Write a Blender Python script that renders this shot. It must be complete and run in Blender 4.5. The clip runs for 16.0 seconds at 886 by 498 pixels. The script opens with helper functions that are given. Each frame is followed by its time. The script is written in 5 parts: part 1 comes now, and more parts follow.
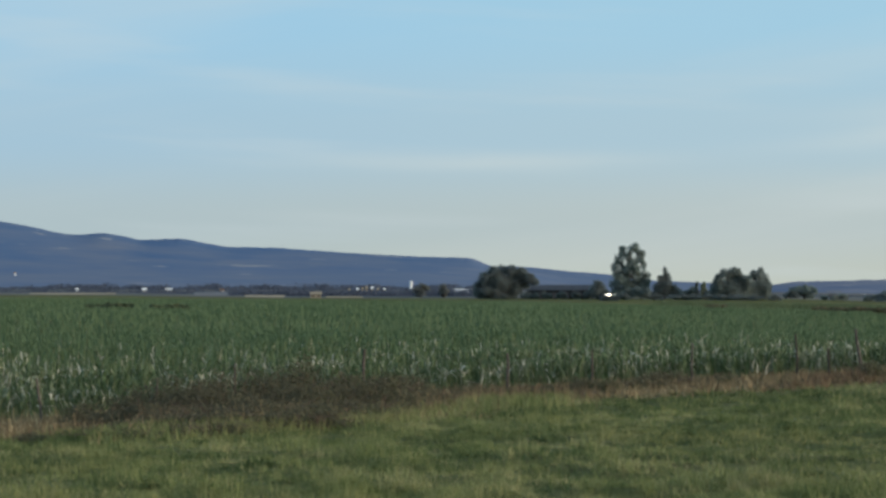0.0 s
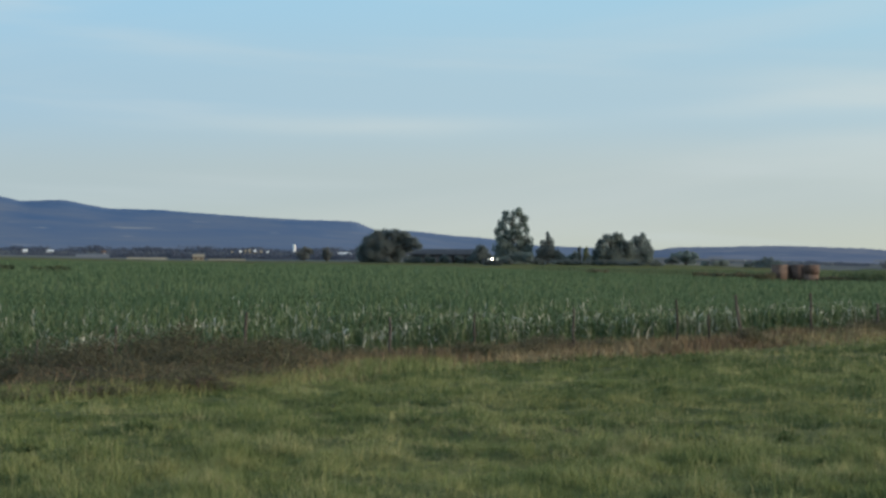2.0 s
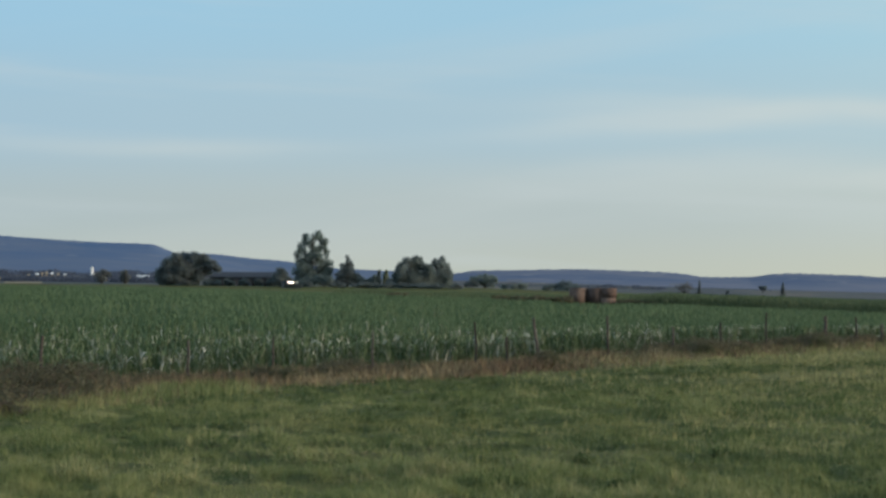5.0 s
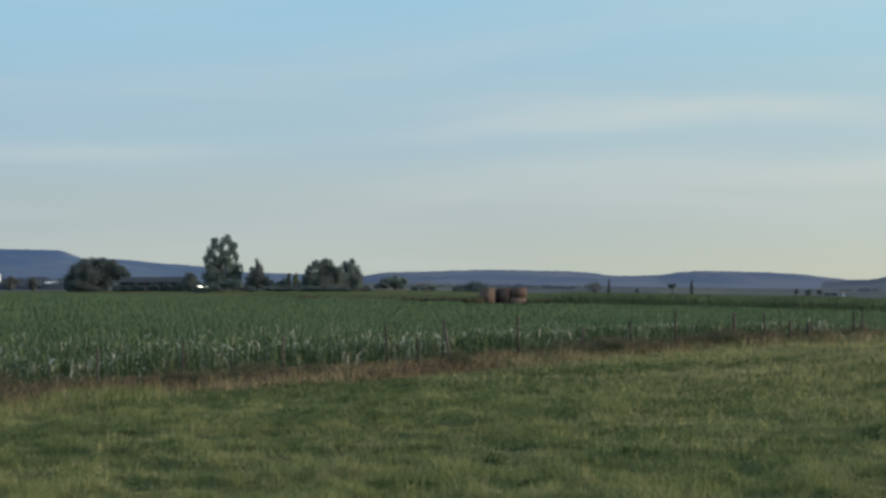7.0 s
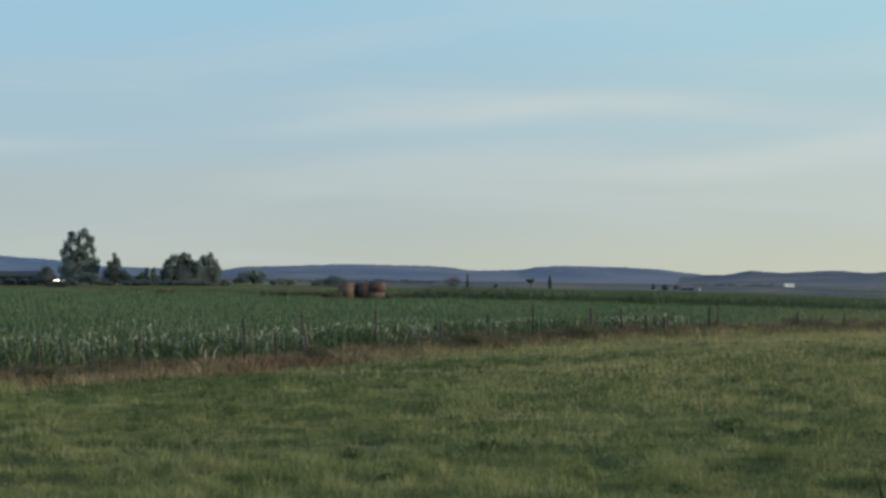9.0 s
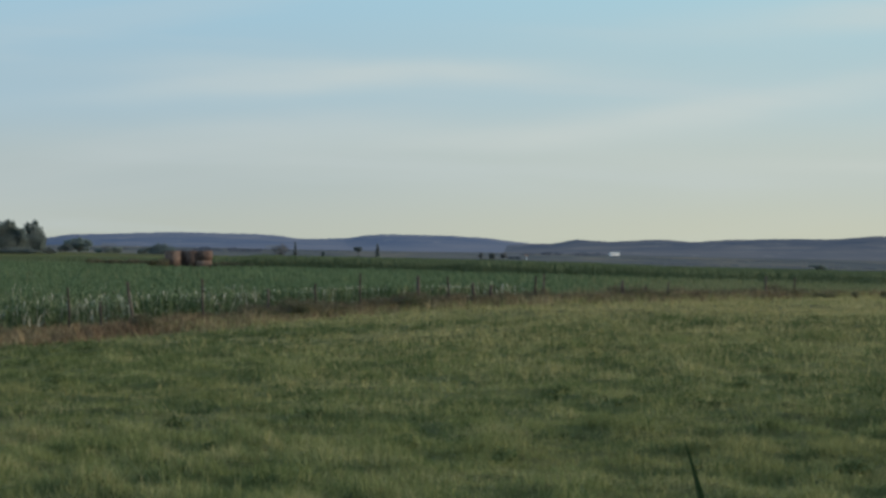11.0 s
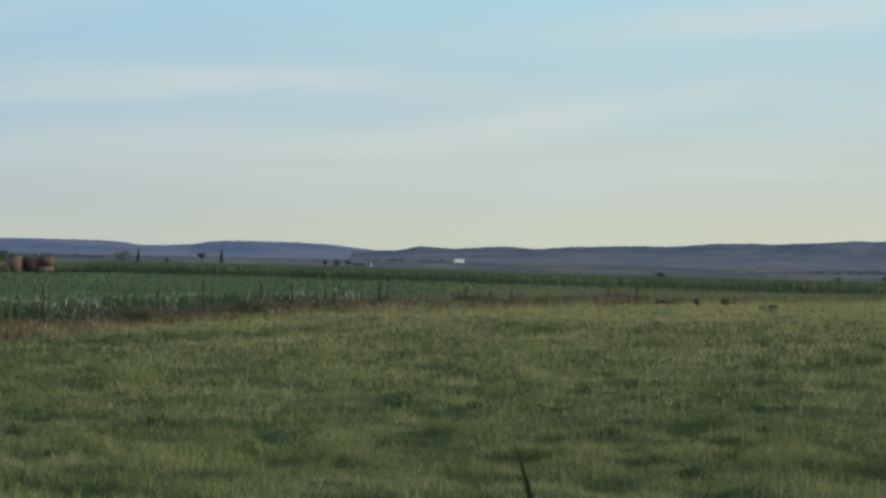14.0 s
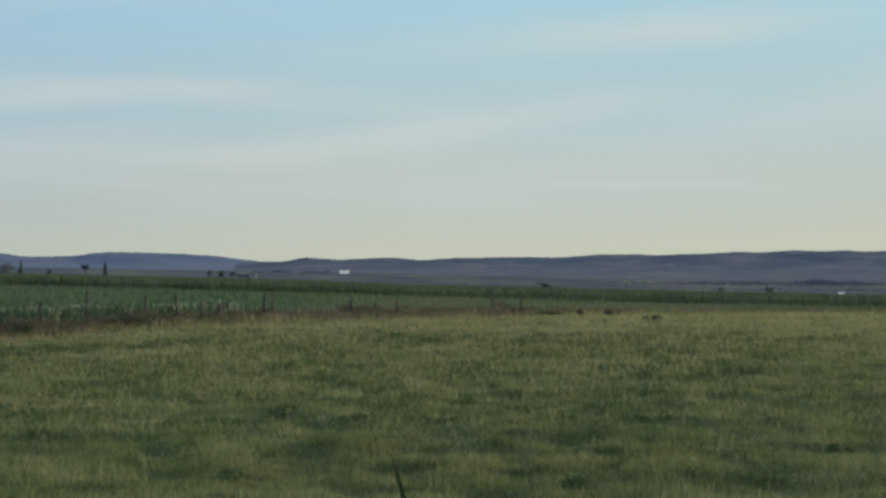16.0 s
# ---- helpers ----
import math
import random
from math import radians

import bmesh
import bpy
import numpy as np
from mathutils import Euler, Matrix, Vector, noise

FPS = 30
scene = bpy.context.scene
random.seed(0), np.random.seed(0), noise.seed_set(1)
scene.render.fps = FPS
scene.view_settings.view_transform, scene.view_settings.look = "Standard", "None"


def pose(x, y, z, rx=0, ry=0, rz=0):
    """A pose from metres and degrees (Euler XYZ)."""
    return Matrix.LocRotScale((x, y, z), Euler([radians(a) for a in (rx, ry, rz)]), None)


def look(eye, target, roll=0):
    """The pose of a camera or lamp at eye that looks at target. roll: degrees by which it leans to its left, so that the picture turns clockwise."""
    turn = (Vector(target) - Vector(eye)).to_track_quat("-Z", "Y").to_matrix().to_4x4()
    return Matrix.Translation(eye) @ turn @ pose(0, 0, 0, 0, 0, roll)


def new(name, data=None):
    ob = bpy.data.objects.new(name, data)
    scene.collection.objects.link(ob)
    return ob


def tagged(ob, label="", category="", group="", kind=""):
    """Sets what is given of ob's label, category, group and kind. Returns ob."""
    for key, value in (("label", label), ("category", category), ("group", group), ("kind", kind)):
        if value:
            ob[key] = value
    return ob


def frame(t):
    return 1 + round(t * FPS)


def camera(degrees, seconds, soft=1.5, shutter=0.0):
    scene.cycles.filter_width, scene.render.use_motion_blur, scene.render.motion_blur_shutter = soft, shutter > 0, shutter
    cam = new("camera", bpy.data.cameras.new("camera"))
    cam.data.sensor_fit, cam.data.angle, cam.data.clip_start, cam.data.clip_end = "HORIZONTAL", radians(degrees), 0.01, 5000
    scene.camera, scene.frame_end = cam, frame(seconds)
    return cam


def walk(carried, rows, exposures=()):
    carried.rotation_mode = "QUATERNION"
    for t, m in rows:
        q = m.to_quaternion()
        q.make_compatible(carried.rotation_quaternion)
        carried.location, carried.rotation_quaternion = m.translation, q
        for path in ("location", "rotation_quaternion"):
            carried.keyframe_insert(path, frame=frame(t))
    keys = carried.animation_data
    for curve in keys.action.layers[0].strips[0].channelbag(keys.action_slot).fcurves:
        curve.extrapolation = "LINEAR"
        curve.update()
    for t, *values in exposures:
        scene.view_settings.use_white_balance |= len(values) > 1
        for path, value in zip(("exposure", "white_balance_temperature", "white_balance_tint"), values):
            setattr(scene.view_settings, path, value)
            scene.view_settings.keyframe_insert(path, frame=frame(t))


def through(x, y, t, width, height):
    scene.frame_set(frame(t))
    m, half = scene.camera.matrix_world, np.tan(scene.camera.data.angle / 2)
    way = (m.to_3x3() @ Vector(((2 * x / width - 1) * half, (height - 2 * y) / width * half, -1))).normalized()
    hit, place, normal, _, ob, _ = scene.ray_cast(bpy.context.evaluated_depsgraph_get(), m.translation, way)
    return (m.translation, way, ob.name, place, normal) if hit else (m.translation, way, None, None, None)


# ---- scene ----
# Camera: a hand-held zoom shot that pans to the right; the eye swings on a short arm.
EYE = 1.75
ARM = 0.25
cam = camera(21.0, 16.0, soft=2.8, shutter=0.4)
# seconds, turn to the right, tilt up, roll (degrees)
TURNS = (
    (0.0, 0.000, 1.047, -0.078), (0.5, 0.723, 0.606, -0.019), (1.0, 1.295, 0.263, 0.101),
    (1.5, 2.074, 0.117, 0.206), (2.0, 2.794, 0.184, 0.295), (2.5, 3.329, 0.496, 0.118),
    (3.0, 4.296, 0.737, -0.127), (3.5, 5.191, 0.759, 0.010), (4.0, 6.004, 0.719, -0.091),
    (4.2, 6.374, 0.733, 0.060), (6.5, 9.159, 0.765, -0.257), (7.0, 9.746, 0.804, -0.432),
    (7.5, 10.532, 0.599, -0.247), (8.0, 11.472, 0.637, -0.160), (8.2, 11.862, 0.662, -0.190),
    (10.3, 15.410, 0.372, -0.470), (10.5, 15.934, 0.290, -0.469),
    (11.0, 17.246, -0.127, -0.204), (11.5, 18.158, -0.297, 0.312), (12.0, 18.913, -0.458, 0.633),
    (12.5, 19.300, -0.511, 0.448), (13.0, 19.926, -0.349, 0.396), (13.5, 20.520, -0.046, 0.149),
    (14.0, 20.968, 0.021, -0.087), (14.5, 21.174, 0.208, 0.044), (15.0, 21.954, 0.386, -0.213),
    (15.5, 22.823, 0.268, -0.212), (16.0, 23.721, 0.280, -0.189),
)
PATH = []
for t, turn, tilt, roll in TURNS:
    a = radians(turn) - 0.18
    PATH.append((t, pose(ARM * math.sin(a), ARM * (math.cos(a) - 1), EYE, 90 + tilt, 0, -turn) @ pose(0, 0, 0, 0, 0, roll)))
walk(cam, PATH, exposures=((0.0, 0.0), (1.0, 0.0), (2.0, 0.03), (4.0, -0.02), (6.5, -0.09), (7.0, -0.09), (7.5, -0.12), (8.0, -0.07), (10.5, -0.15), (11.0, -0.13), (12.0, 0.0), (13.5, 0.01), (14.5, -0.07), (15.5, -0.08), (16.0, -0.13)))

# ---- light ----
SUN_EL, SUN_AZ = 11.0, 104.0  # low evening sun, to the right and behind
world = bpy.data.worlds.new("evening_sky")
scene.world = world
world.use_nodes = True
wt = world.node_tree
wt.nodes.clear()


def wmath(op, a, b=None, c=None):
    n = wt.nodes.new("ShaderNodeMath")
    n.operation = op
    for i, v in enumerate((a, b, c)):
        if v is None:
            continue
        if isinstance(v, (int, float)):
            n.inputs[i].default_value = v
        else:
            wt.links.new(v, n.inputs[i])
    return n.outputs[0]


def wramp(fac, stops):
    n = wt.nodes.new("ShaderNodeValToRGB")
    n.color_ramp.interpolation = "EASE"
    while len(n.color_ramp.elements) < len(stops):
        n.color_ramp.elements.new(0.5)
    for e, (p, c) in zip(n.color_ramp.elements, stops):
        e.position, e.color = p, (*c, 1)
    wt.links.new(fac, n.inputs[0])
    return n.outputs[0]


def wmix(fac, a, b, blend="MIX"):
    n = wt.nodes.new("ShaderNodeMix")
    n.data_type, n.blend_type = "RGBA", blend
    for sock, v in ((n.inputs[0], fac), (n.inputs[6], a), (n.inputs[7], b)):
        if isinstance(v, (int, float)):
            sock.default_value = v
        elif isinstance(v, tuple):
            sock.default_value = (*v, 1)
        else:
            wt.links.new(v, sock)
    return n.outputs[2]


sky = wt.nodes.new("ShaderNodeTexSky")
sky.sky_type = "NISHITA"
sky.sun_disc = False
sky.sun_elevation = radians(SUN_EL)
sky.sun_rotation = radians(SUN_AZ)
sky.air_density, sky.dust_density, sky.ozone_density = 1.0, 0.6, 1.5
tex = wt.nodes.new("ShaderNodeTexCoord")
sep = wt.nodes.new("ShaderNodeSeparateXYZ")
wt.links.new(tex.outputs["Generated"], sep.inputs[0])
azimuth = wmath("ARCTAN2", sep.outputs[0], sep.outputs[1])
height = wmath("ARCSINE", sep.outputs[2])


def streaks(across, up, tilt, seed, detail=4.0):
    comb = wt.nodes.new("ShaderNodeCombineXYZ")
    wt.links.new(wmath("MULTIPLY", azimuth, across), comb.inputs[0])
    wt.links.new(wmath("MULTIPLY", wmath("MULTIPLY_ADD", azimuth, tilt, height), up), comb.inputs[1])
    comb.inputs[2].default_value = seed
    n = wt.nodes.new("ShaderNodeTexNoise")
    n.inputs["Scale"].default_value = 1.0
    n.inputs["Detail"].default_value = detail
    n.inputs["Roughness"].default_value = 0.45
    wt.links.new(comb.outputs[0], n.inputs["Vector"])
    return n.outputs[0]


base_sky = wmix(1.0, sky.outputs[0], (0.20, 0.20, 0.19), "MULTIPLY")
# thin evening veil towards the horizon: blue high up, pale and warm low down
veil = wramp(wmath("MULTIPLY", height, 4.0), ((0.0, (0.525, 0.570, 0.515)), (0.12, (0.462, 0.545, 0.565)), (0.26, (0.402, 0.562, 0.672)), (0.46, (0.357, 0.594, 0.766)), (1.0, (0.46, 0.66, 0.85))))
veil_amount = wramp(wmath("MULTIPLY", height, 1.2), ((0.0, (0.95, 0.95, 0.95)), (0.3, (0.85, 0.85, 0.85)), (1.0, (0.6, 0.6, 0.6))))
lit = wmix(veil_amount, base_sky, veil)
# the veil is brighter and yellower on the side of the sun
warm = wramp(wmath("MULTIPLY_ADD", azimuth, 0.75, 0.25), ((0.08, (0.885, 0.952, 1.015)), (0.35, (0.985, 0.998, 1.0)), (0.60, (1.13, 1.105, 1.02)), (1.0, (1.30, 1.15, 0.93))))
lit = wmix(1.0, lit, warm, "MULTIPLY")
cloud_a = wramp(streaks(5.0, 55.0, 0.05, 3.1), ((0.52, (0, 0, 0)), (0.78, (0.34, 0.34, 0.34))))
cloud_b = wramp(streaks(2.4, 26.0, -0.16, 8.4), ((0.50, (0, 0, 0)), (0.80, (0.30, 0.30, 0.30))))


def band(az, el, along, thick, slope, amount, seed):
    """One long thin cloud at a bearing and height (degrees)."""
    u = wmath("SUBTRACT", azimuth, radians(az))
    v = wmath("SUBTRACT", wmath("SUBTRACT", height, radians(el)), wmath("MULTIPLY", u, slope))
    v = wmath("MULTIPLY_ADD", wmath("SUBTRACT", streaks(14.0, 40.0, 0.0, seed, 2.0), 0.5), radians(thick) * 1.6, v)
    q = wmath("ADD", wmath("POWER", wmath("DIVIDE", wmath("ABSOLUTE", u), radians(along)), 2.0), wmath("POWER", wmath("DIVIDE", wmath("ABSOLUTE", v), radians(thick)), 2.0))
    fall = wmath("EXPONENT", wmath("MULTIPLY", q, -1.0))
    return wmath("MULTIPLY", wmath("MULTIPLY", fall, amount), wmath("MULTIPLY_ADD", streaks(9.0, 70.0, slope, seed + 1.7, 5.0), 1.4, 0.25))


lit = wmix(cloud_b, lit, (0.60, 0.66, 0.66))
lit = wmix(cloud_a, lit, (0.58, 0.66, 0.68))
for spec_ in ((1.0, 3.15, 3.6, 0.22, 0.0, 0.42, 2.0), (16.0, 4.1, 5.5, 0.30, -0.02, 0.50, 3.3), (12.5, 3.75, 4.0, 0.30, 0.05, 0.36, 4.1), (13.0, 2.6, 6.0, 0.5, 0.03, 0.22, 4.6), (24.0, 3.2, 4.6, 0.38, 0.15, 0.58, 5.9), (28.5, 5.5, 5.0, 0.42, 0.07, 0.55, 6.6), (19.0, 2.6, 5.0, 0.35, 0.04, 0.32, 11.3), (24.0, 1.9, 8.0, 0.8, 0.05, 0.24, 7.7), (29.0, 1.8, 4.0, 0.16, 0.0, 0.30, 12.4), (33.0, 3.6, 4.0, 0.6, 0.12, 0.34, 9.2)):
    lit = wmix(band(*spec_), lit, (0.66, 0.71, 0.68))
backg = wt.nodes.new("ShaderNodeBackground")
wt.links.new(lit, backg.inputs[0])
backg.inputs[1].default_value = 1.0
wo = wt.nodes.new("ShaderNodeOutputWorld")
wt.links.new(backg.outputs[0], wo.inputs[0])

sun = new("sun", bpy.data.lights.new("sun", "SUN"))
sun.data.energy = 3.4
sun.data.angle = radians(0.6)
sun.data.color = (1.0, 0.84, 0.66)
sa, se = radians(SUN_AZ), radians(SUN_EL)
sun.matrix_world = look((0, 0, 60), (-math.sin(sa) * math.cos(se), -math.cos(sa) * math.cos(se), 60 - math.sin(se)))
scene.view_settings.exposure = 0.0


# ---- numbers for the lie of the land ----
def lattice(ix, iy, seed):
    h = (ix.astype(np.int64) * 374761393 + iy.astype(np.int64) * 668265263 + seed * 144665) & 0x7FFFFFFF
    h = ((h ^ (h >> 13)) * 1274126177) & 0x7FFFFFFF
    h = h ^ (h >> 16)
    return (h & 0xFFFF) / 65535.0


def vnoise(x, y, seed=0):
    """Smooth value noise, 0 to 1, over arrays."""
    x, y = np.asarray(x, float), np.asarray(y, float)
    ix, iy = np.floor(x), np.floor(y)
    fx, fy = x - ix, y - iy
    fx, fy = fx * fx * (3 - 2 * fx), fy * fy * (3 - 2 * fy)
    a, b = lattice(ix, iy, seed), lattice(ix + 1, iy, seed)
    c, d = lattice(ix, iy + 1, seed), lattice(ix + 1, iy + 1, seed)
    return (a * (1 - fx) + b * fx) * (1 - fy) + (c * (1 - fx) + d * fx) * fy


def fnoise(x, y, seed=0, octaves=3):
    total, amp, norm = 0.0, 1.0, 0.0
    for i in range(octaves):
        total = total + amp * vnoise(np.asarray(x) * 2 ** i, np.asarray(y) * 2 ** i, seed + 17 * i)
        norm += amp
        amp *= 0.5
    return total / norm


def smooth(a, b, v):
    t = np.clip((np.asarray(v, float) - a) / (b - a), 0, 1)
    return t * t * (3 - 2 * t)


def fence_y(x):
    return 58.1 + 0.52 * x


# height of the ground along the fence, seen from the eye
FX = np.array([-40.0, -20.0, -9.0, 0.0, 6.0, 11.0, 15.0, 19.0, 25.0, 36.0, 50.0, 60.0, 90.0])
FZ = np.array([-3.5, -3.4, -3.13, -2.72, -2.55, -2.38, -2.15, -1.98, -1.90, -1.97, -2.22, -2.42, -3.2])


def bank(x):
    x = np.asarray(x, float)
    return sum(np.interp(x + d, FX, FZ) for d in (-3.0, -1.5, 0.0, 1.5, 3.0)) / 5


def rim(az, far):
    """Height angle of the open land at a bearing (degrees), near the fields' end and far off."""
    near = np.interp(az, (-14, -8, -4, 0, 8, 15, 21, 25, 30, 36), (-0.02, -0.06, -0.14, -0.155, -0.18, -0.36, -0.56, -0.68, -0.82, -0.95))
    off = np.interp(az, (-14, 0, 8, 15, 21, 30, 36), (0.10, 0.07, 0.0, -0.16, -0.28, -0.50, -0.52))
    return near + (off - near) * far


def land(x, y):
    """Height of the ground, in the world, over arrays."""
    x, y = np.asarray(x, float), np.asarray(y, float)
    d = np.hypot(x, y)
    az = np.degrees(np.arctan2(x, np.maximum(y, 1e-6)))
    az = np.clip(np.where(y <= 0, 36 * np.sign(x), az), -14, 36)
    s = (y - fence_y(x)) / 1.127
    xc = np.clip(x, -200, 200)
    dry = bank(x)
    u = np.clip((y - 6) / np.maximum(fence_y(np.clip(x, -40, 200)) - 6, 8), 0, 1)
    meadow = -EYE + (dry + EYE) * u
    meadow = meadow + 0.17 * (fnoise(x / 0.5, y / 0.9, 71, 2) - 0.5) * smooth(8, 14, d)
    meadow = meadow + 0.08 * (fnoise(x / 5.0, y / 5.0, 5) - 0.5) * smooth(8, 20, d)
    plain = -2.48 - np.where(x < 0, 0.007, 0.012) * xc + 0.002 * np.minimum(y, 500) - 0.00006 * np.clip(x, 0, 200) ** 2
    field = dry + (plain - dry) * (1 - np.exp(-np.maximum(s, 0) / 20))
    z = np.where(s < 0, meadow, field)
    out = smooth(380, 480, d + np.clip(az - 12, 0, 30) * 5.0)
    open_land = d * np.tan(np.radians(rim(az, smooth(400, 2400, d))))
    open_land = open_land + (fnoise(x / 160.0, y / 160.0, 9) - 0.5) * np.minimum(d, 1500) * 0.0012
    z = z * (1 - out) + open_land * out
    # behind and beside the view the land lies flat
    side = smooth(0.0, 60.0, 8 - y)
    return EYE + z * (1 - side) + (-EYE - 0.02 * d ** 0.8) * side


def spot(az, d):
    """A place on the ground at a bearing in degrees and a distance."""
    x, y = d * math.sin(radians(az)), d * math.cos(radians(az))
    return Vector((x, y, float(land(x, y))))


# ---- materials ----
def material(name, colours, scale=3.0, rough=0.85, bump=0.3, island=0.0, per_object=0.0, fine=8.0, stretch=(1, 1, 1), spec=0.3, patch=None, metallic=0.0, through=0.0, facing=None):
    """Noise between two or three colours at two scales, with relief; patch = (colour, scale, low, high) lays a third tone in large patches."""
    m = bpy.data.materials.new(name)
    m.use_nodes = True
    nt = m.node_tree
    bsdf = nt.nodes["Principled BSDF"]
    co = nt.nodes.new("ShaderNodeTexCoord")
    mp = nt.nodes.new("ShaderNodeMapping")
    mp.inputs["Scale"].default_value = stretch
    if facing is not None:  # drawn out along one bearing
        mp.vector_type = "TEXTURE"
        mp.inputs["Rotation"].default_value[2] = -radians(facing)
    nt.links.new(co.outputs["Object"], mp.inputs[0])
    n1 = nt.nodes.new("ShaderNodeTexNoise")
    n1.inputs["Scale"].default_value, n1.inputs["Detail"].default_value = scale, 5
    nt.links.new(mp.outputs[0], n1.inputs["Vector"])
    n2 = nt.nodes.new("ShaderNodeTexNoise")
    n2.inputs["Scale"].default_value, n2.inputs["Detail"].default_value = scale * fine, 4
    nt.links.new(mp.outputs[0], n2.inputs["Vector"])
    add = nt.nodes.new("ShaderNodeMath")
    add.operation = "MULTIPLY_ADD"
    add.inputs[1].default_value = 0.45
    nt.links.new(n2.outputs[0], add.inputs[0])
    nt.links.new(n1.outputs[0], add.inputs[2])
    fac = add.outputs[0]
    for amount, kind, sock in ((island, "ShaderNodeNewGeometry", "Random Per Island"), (per_object, "ShaderNodeObjectInfo", "Random")):
        if amount:
            g = nt.nodes.new(kind)
            k = nt.nodes.new("ShaderNodeMath")
            k.operation = "MULTIPLY_ADD"
            k.inputs[1].default_value = amount
            nt.links.new(g.outputs[sock], k.inputs[0])
            sh = nt.nodes.new("ShaderNodeMath")
            sh.operation = "SUBTRACT"
            sh.inputs[1].default_value = amount / 2
            nt.links.new(fac, sh.inputs[0])
            nt.links.new(sh.outputs[0], k.inputs[2])
            fac = k.outputs[0]
    ramp = nt.nodes.new("ShaderNodeValToRGB")
    while len(ramp.color_ramp.elements) < len(colours):
        ramp.color_ramp.elements.new(0.5)
    for i, (e, c) in enumerate(zip(ramp.color_ramp.elements, colours)):
        e.position, e.color = 0.42 + 0.6 * i / max(1, len(colours) - 1), (*c, 1)
    nt.links.new(fac, ramp.inputs[0])
    colour = ramp.outputs[0]
    if patch:
        n3 = nt.nodes.new("ShaderNodeTexNoise")
        n3.inputs["Scale"].default_value, n3.inputs["Detail"].default_value = patch[1], 3
        nt.links.new(mp.outputs[0], n3.inputs["Vector"])
        r3 = nt.nodes.new("ShaderNodeMapRange")
        r3.inputs[1].default_value, r3.inputs[2].default_value = patch[2], patch[3]
        nt.links.new(n3.outputs[0], r3.inputs[0])
        mx = nt.nodes.new("ShaderNodeMix")
        mx.data_type = "RGBA"
        mx.inputs[7].default_value = (*patch[0], 1)
        nt.links.new(r3.outputs[0], mx.inputs[0])
        nt.links.new(colour, mx.inputs[6])
        colour = mx.outputs[2]
    nt.links.new(colour, bsdf.inputs["Base Color"])
    bsdf.inputs["Roughness"].default_value = rough
    bsdf.inputs["Metallic"].default_value = metallic
    bsdf.inputs["Specular IOR Level"].default_value = spec
    if bump:
        b = nt.nodes.new("ShaderNodeBump")
        b.inputs["Strength"].default_value = bump
        b.inputs["Distance"].default_value = 0.05
        nt.links.new(n2.outputs[0], b.inputs["Height"])
        nt.links.new(b.outputs[0], bsdf.inputs["Normal"])
    if through:
        tr = nt.nodes.new("ShaderNodeBsdfTranslucent")
        nt.links.new(colour, tr.inputs[0])
        mixs = nt.nodes.new("ShaderNodeMixShader")
        mixs.inputs[0].default_value = through
        nt.links.new(bsdf.outputs[0], mixs.inputs[1])
        nt.links.new(tr.outputs[0], mixs.inputs[2])
        nt.links.new(mixs.outputs[0], nt.nodes["Material Output"].inputs[0])
    return m


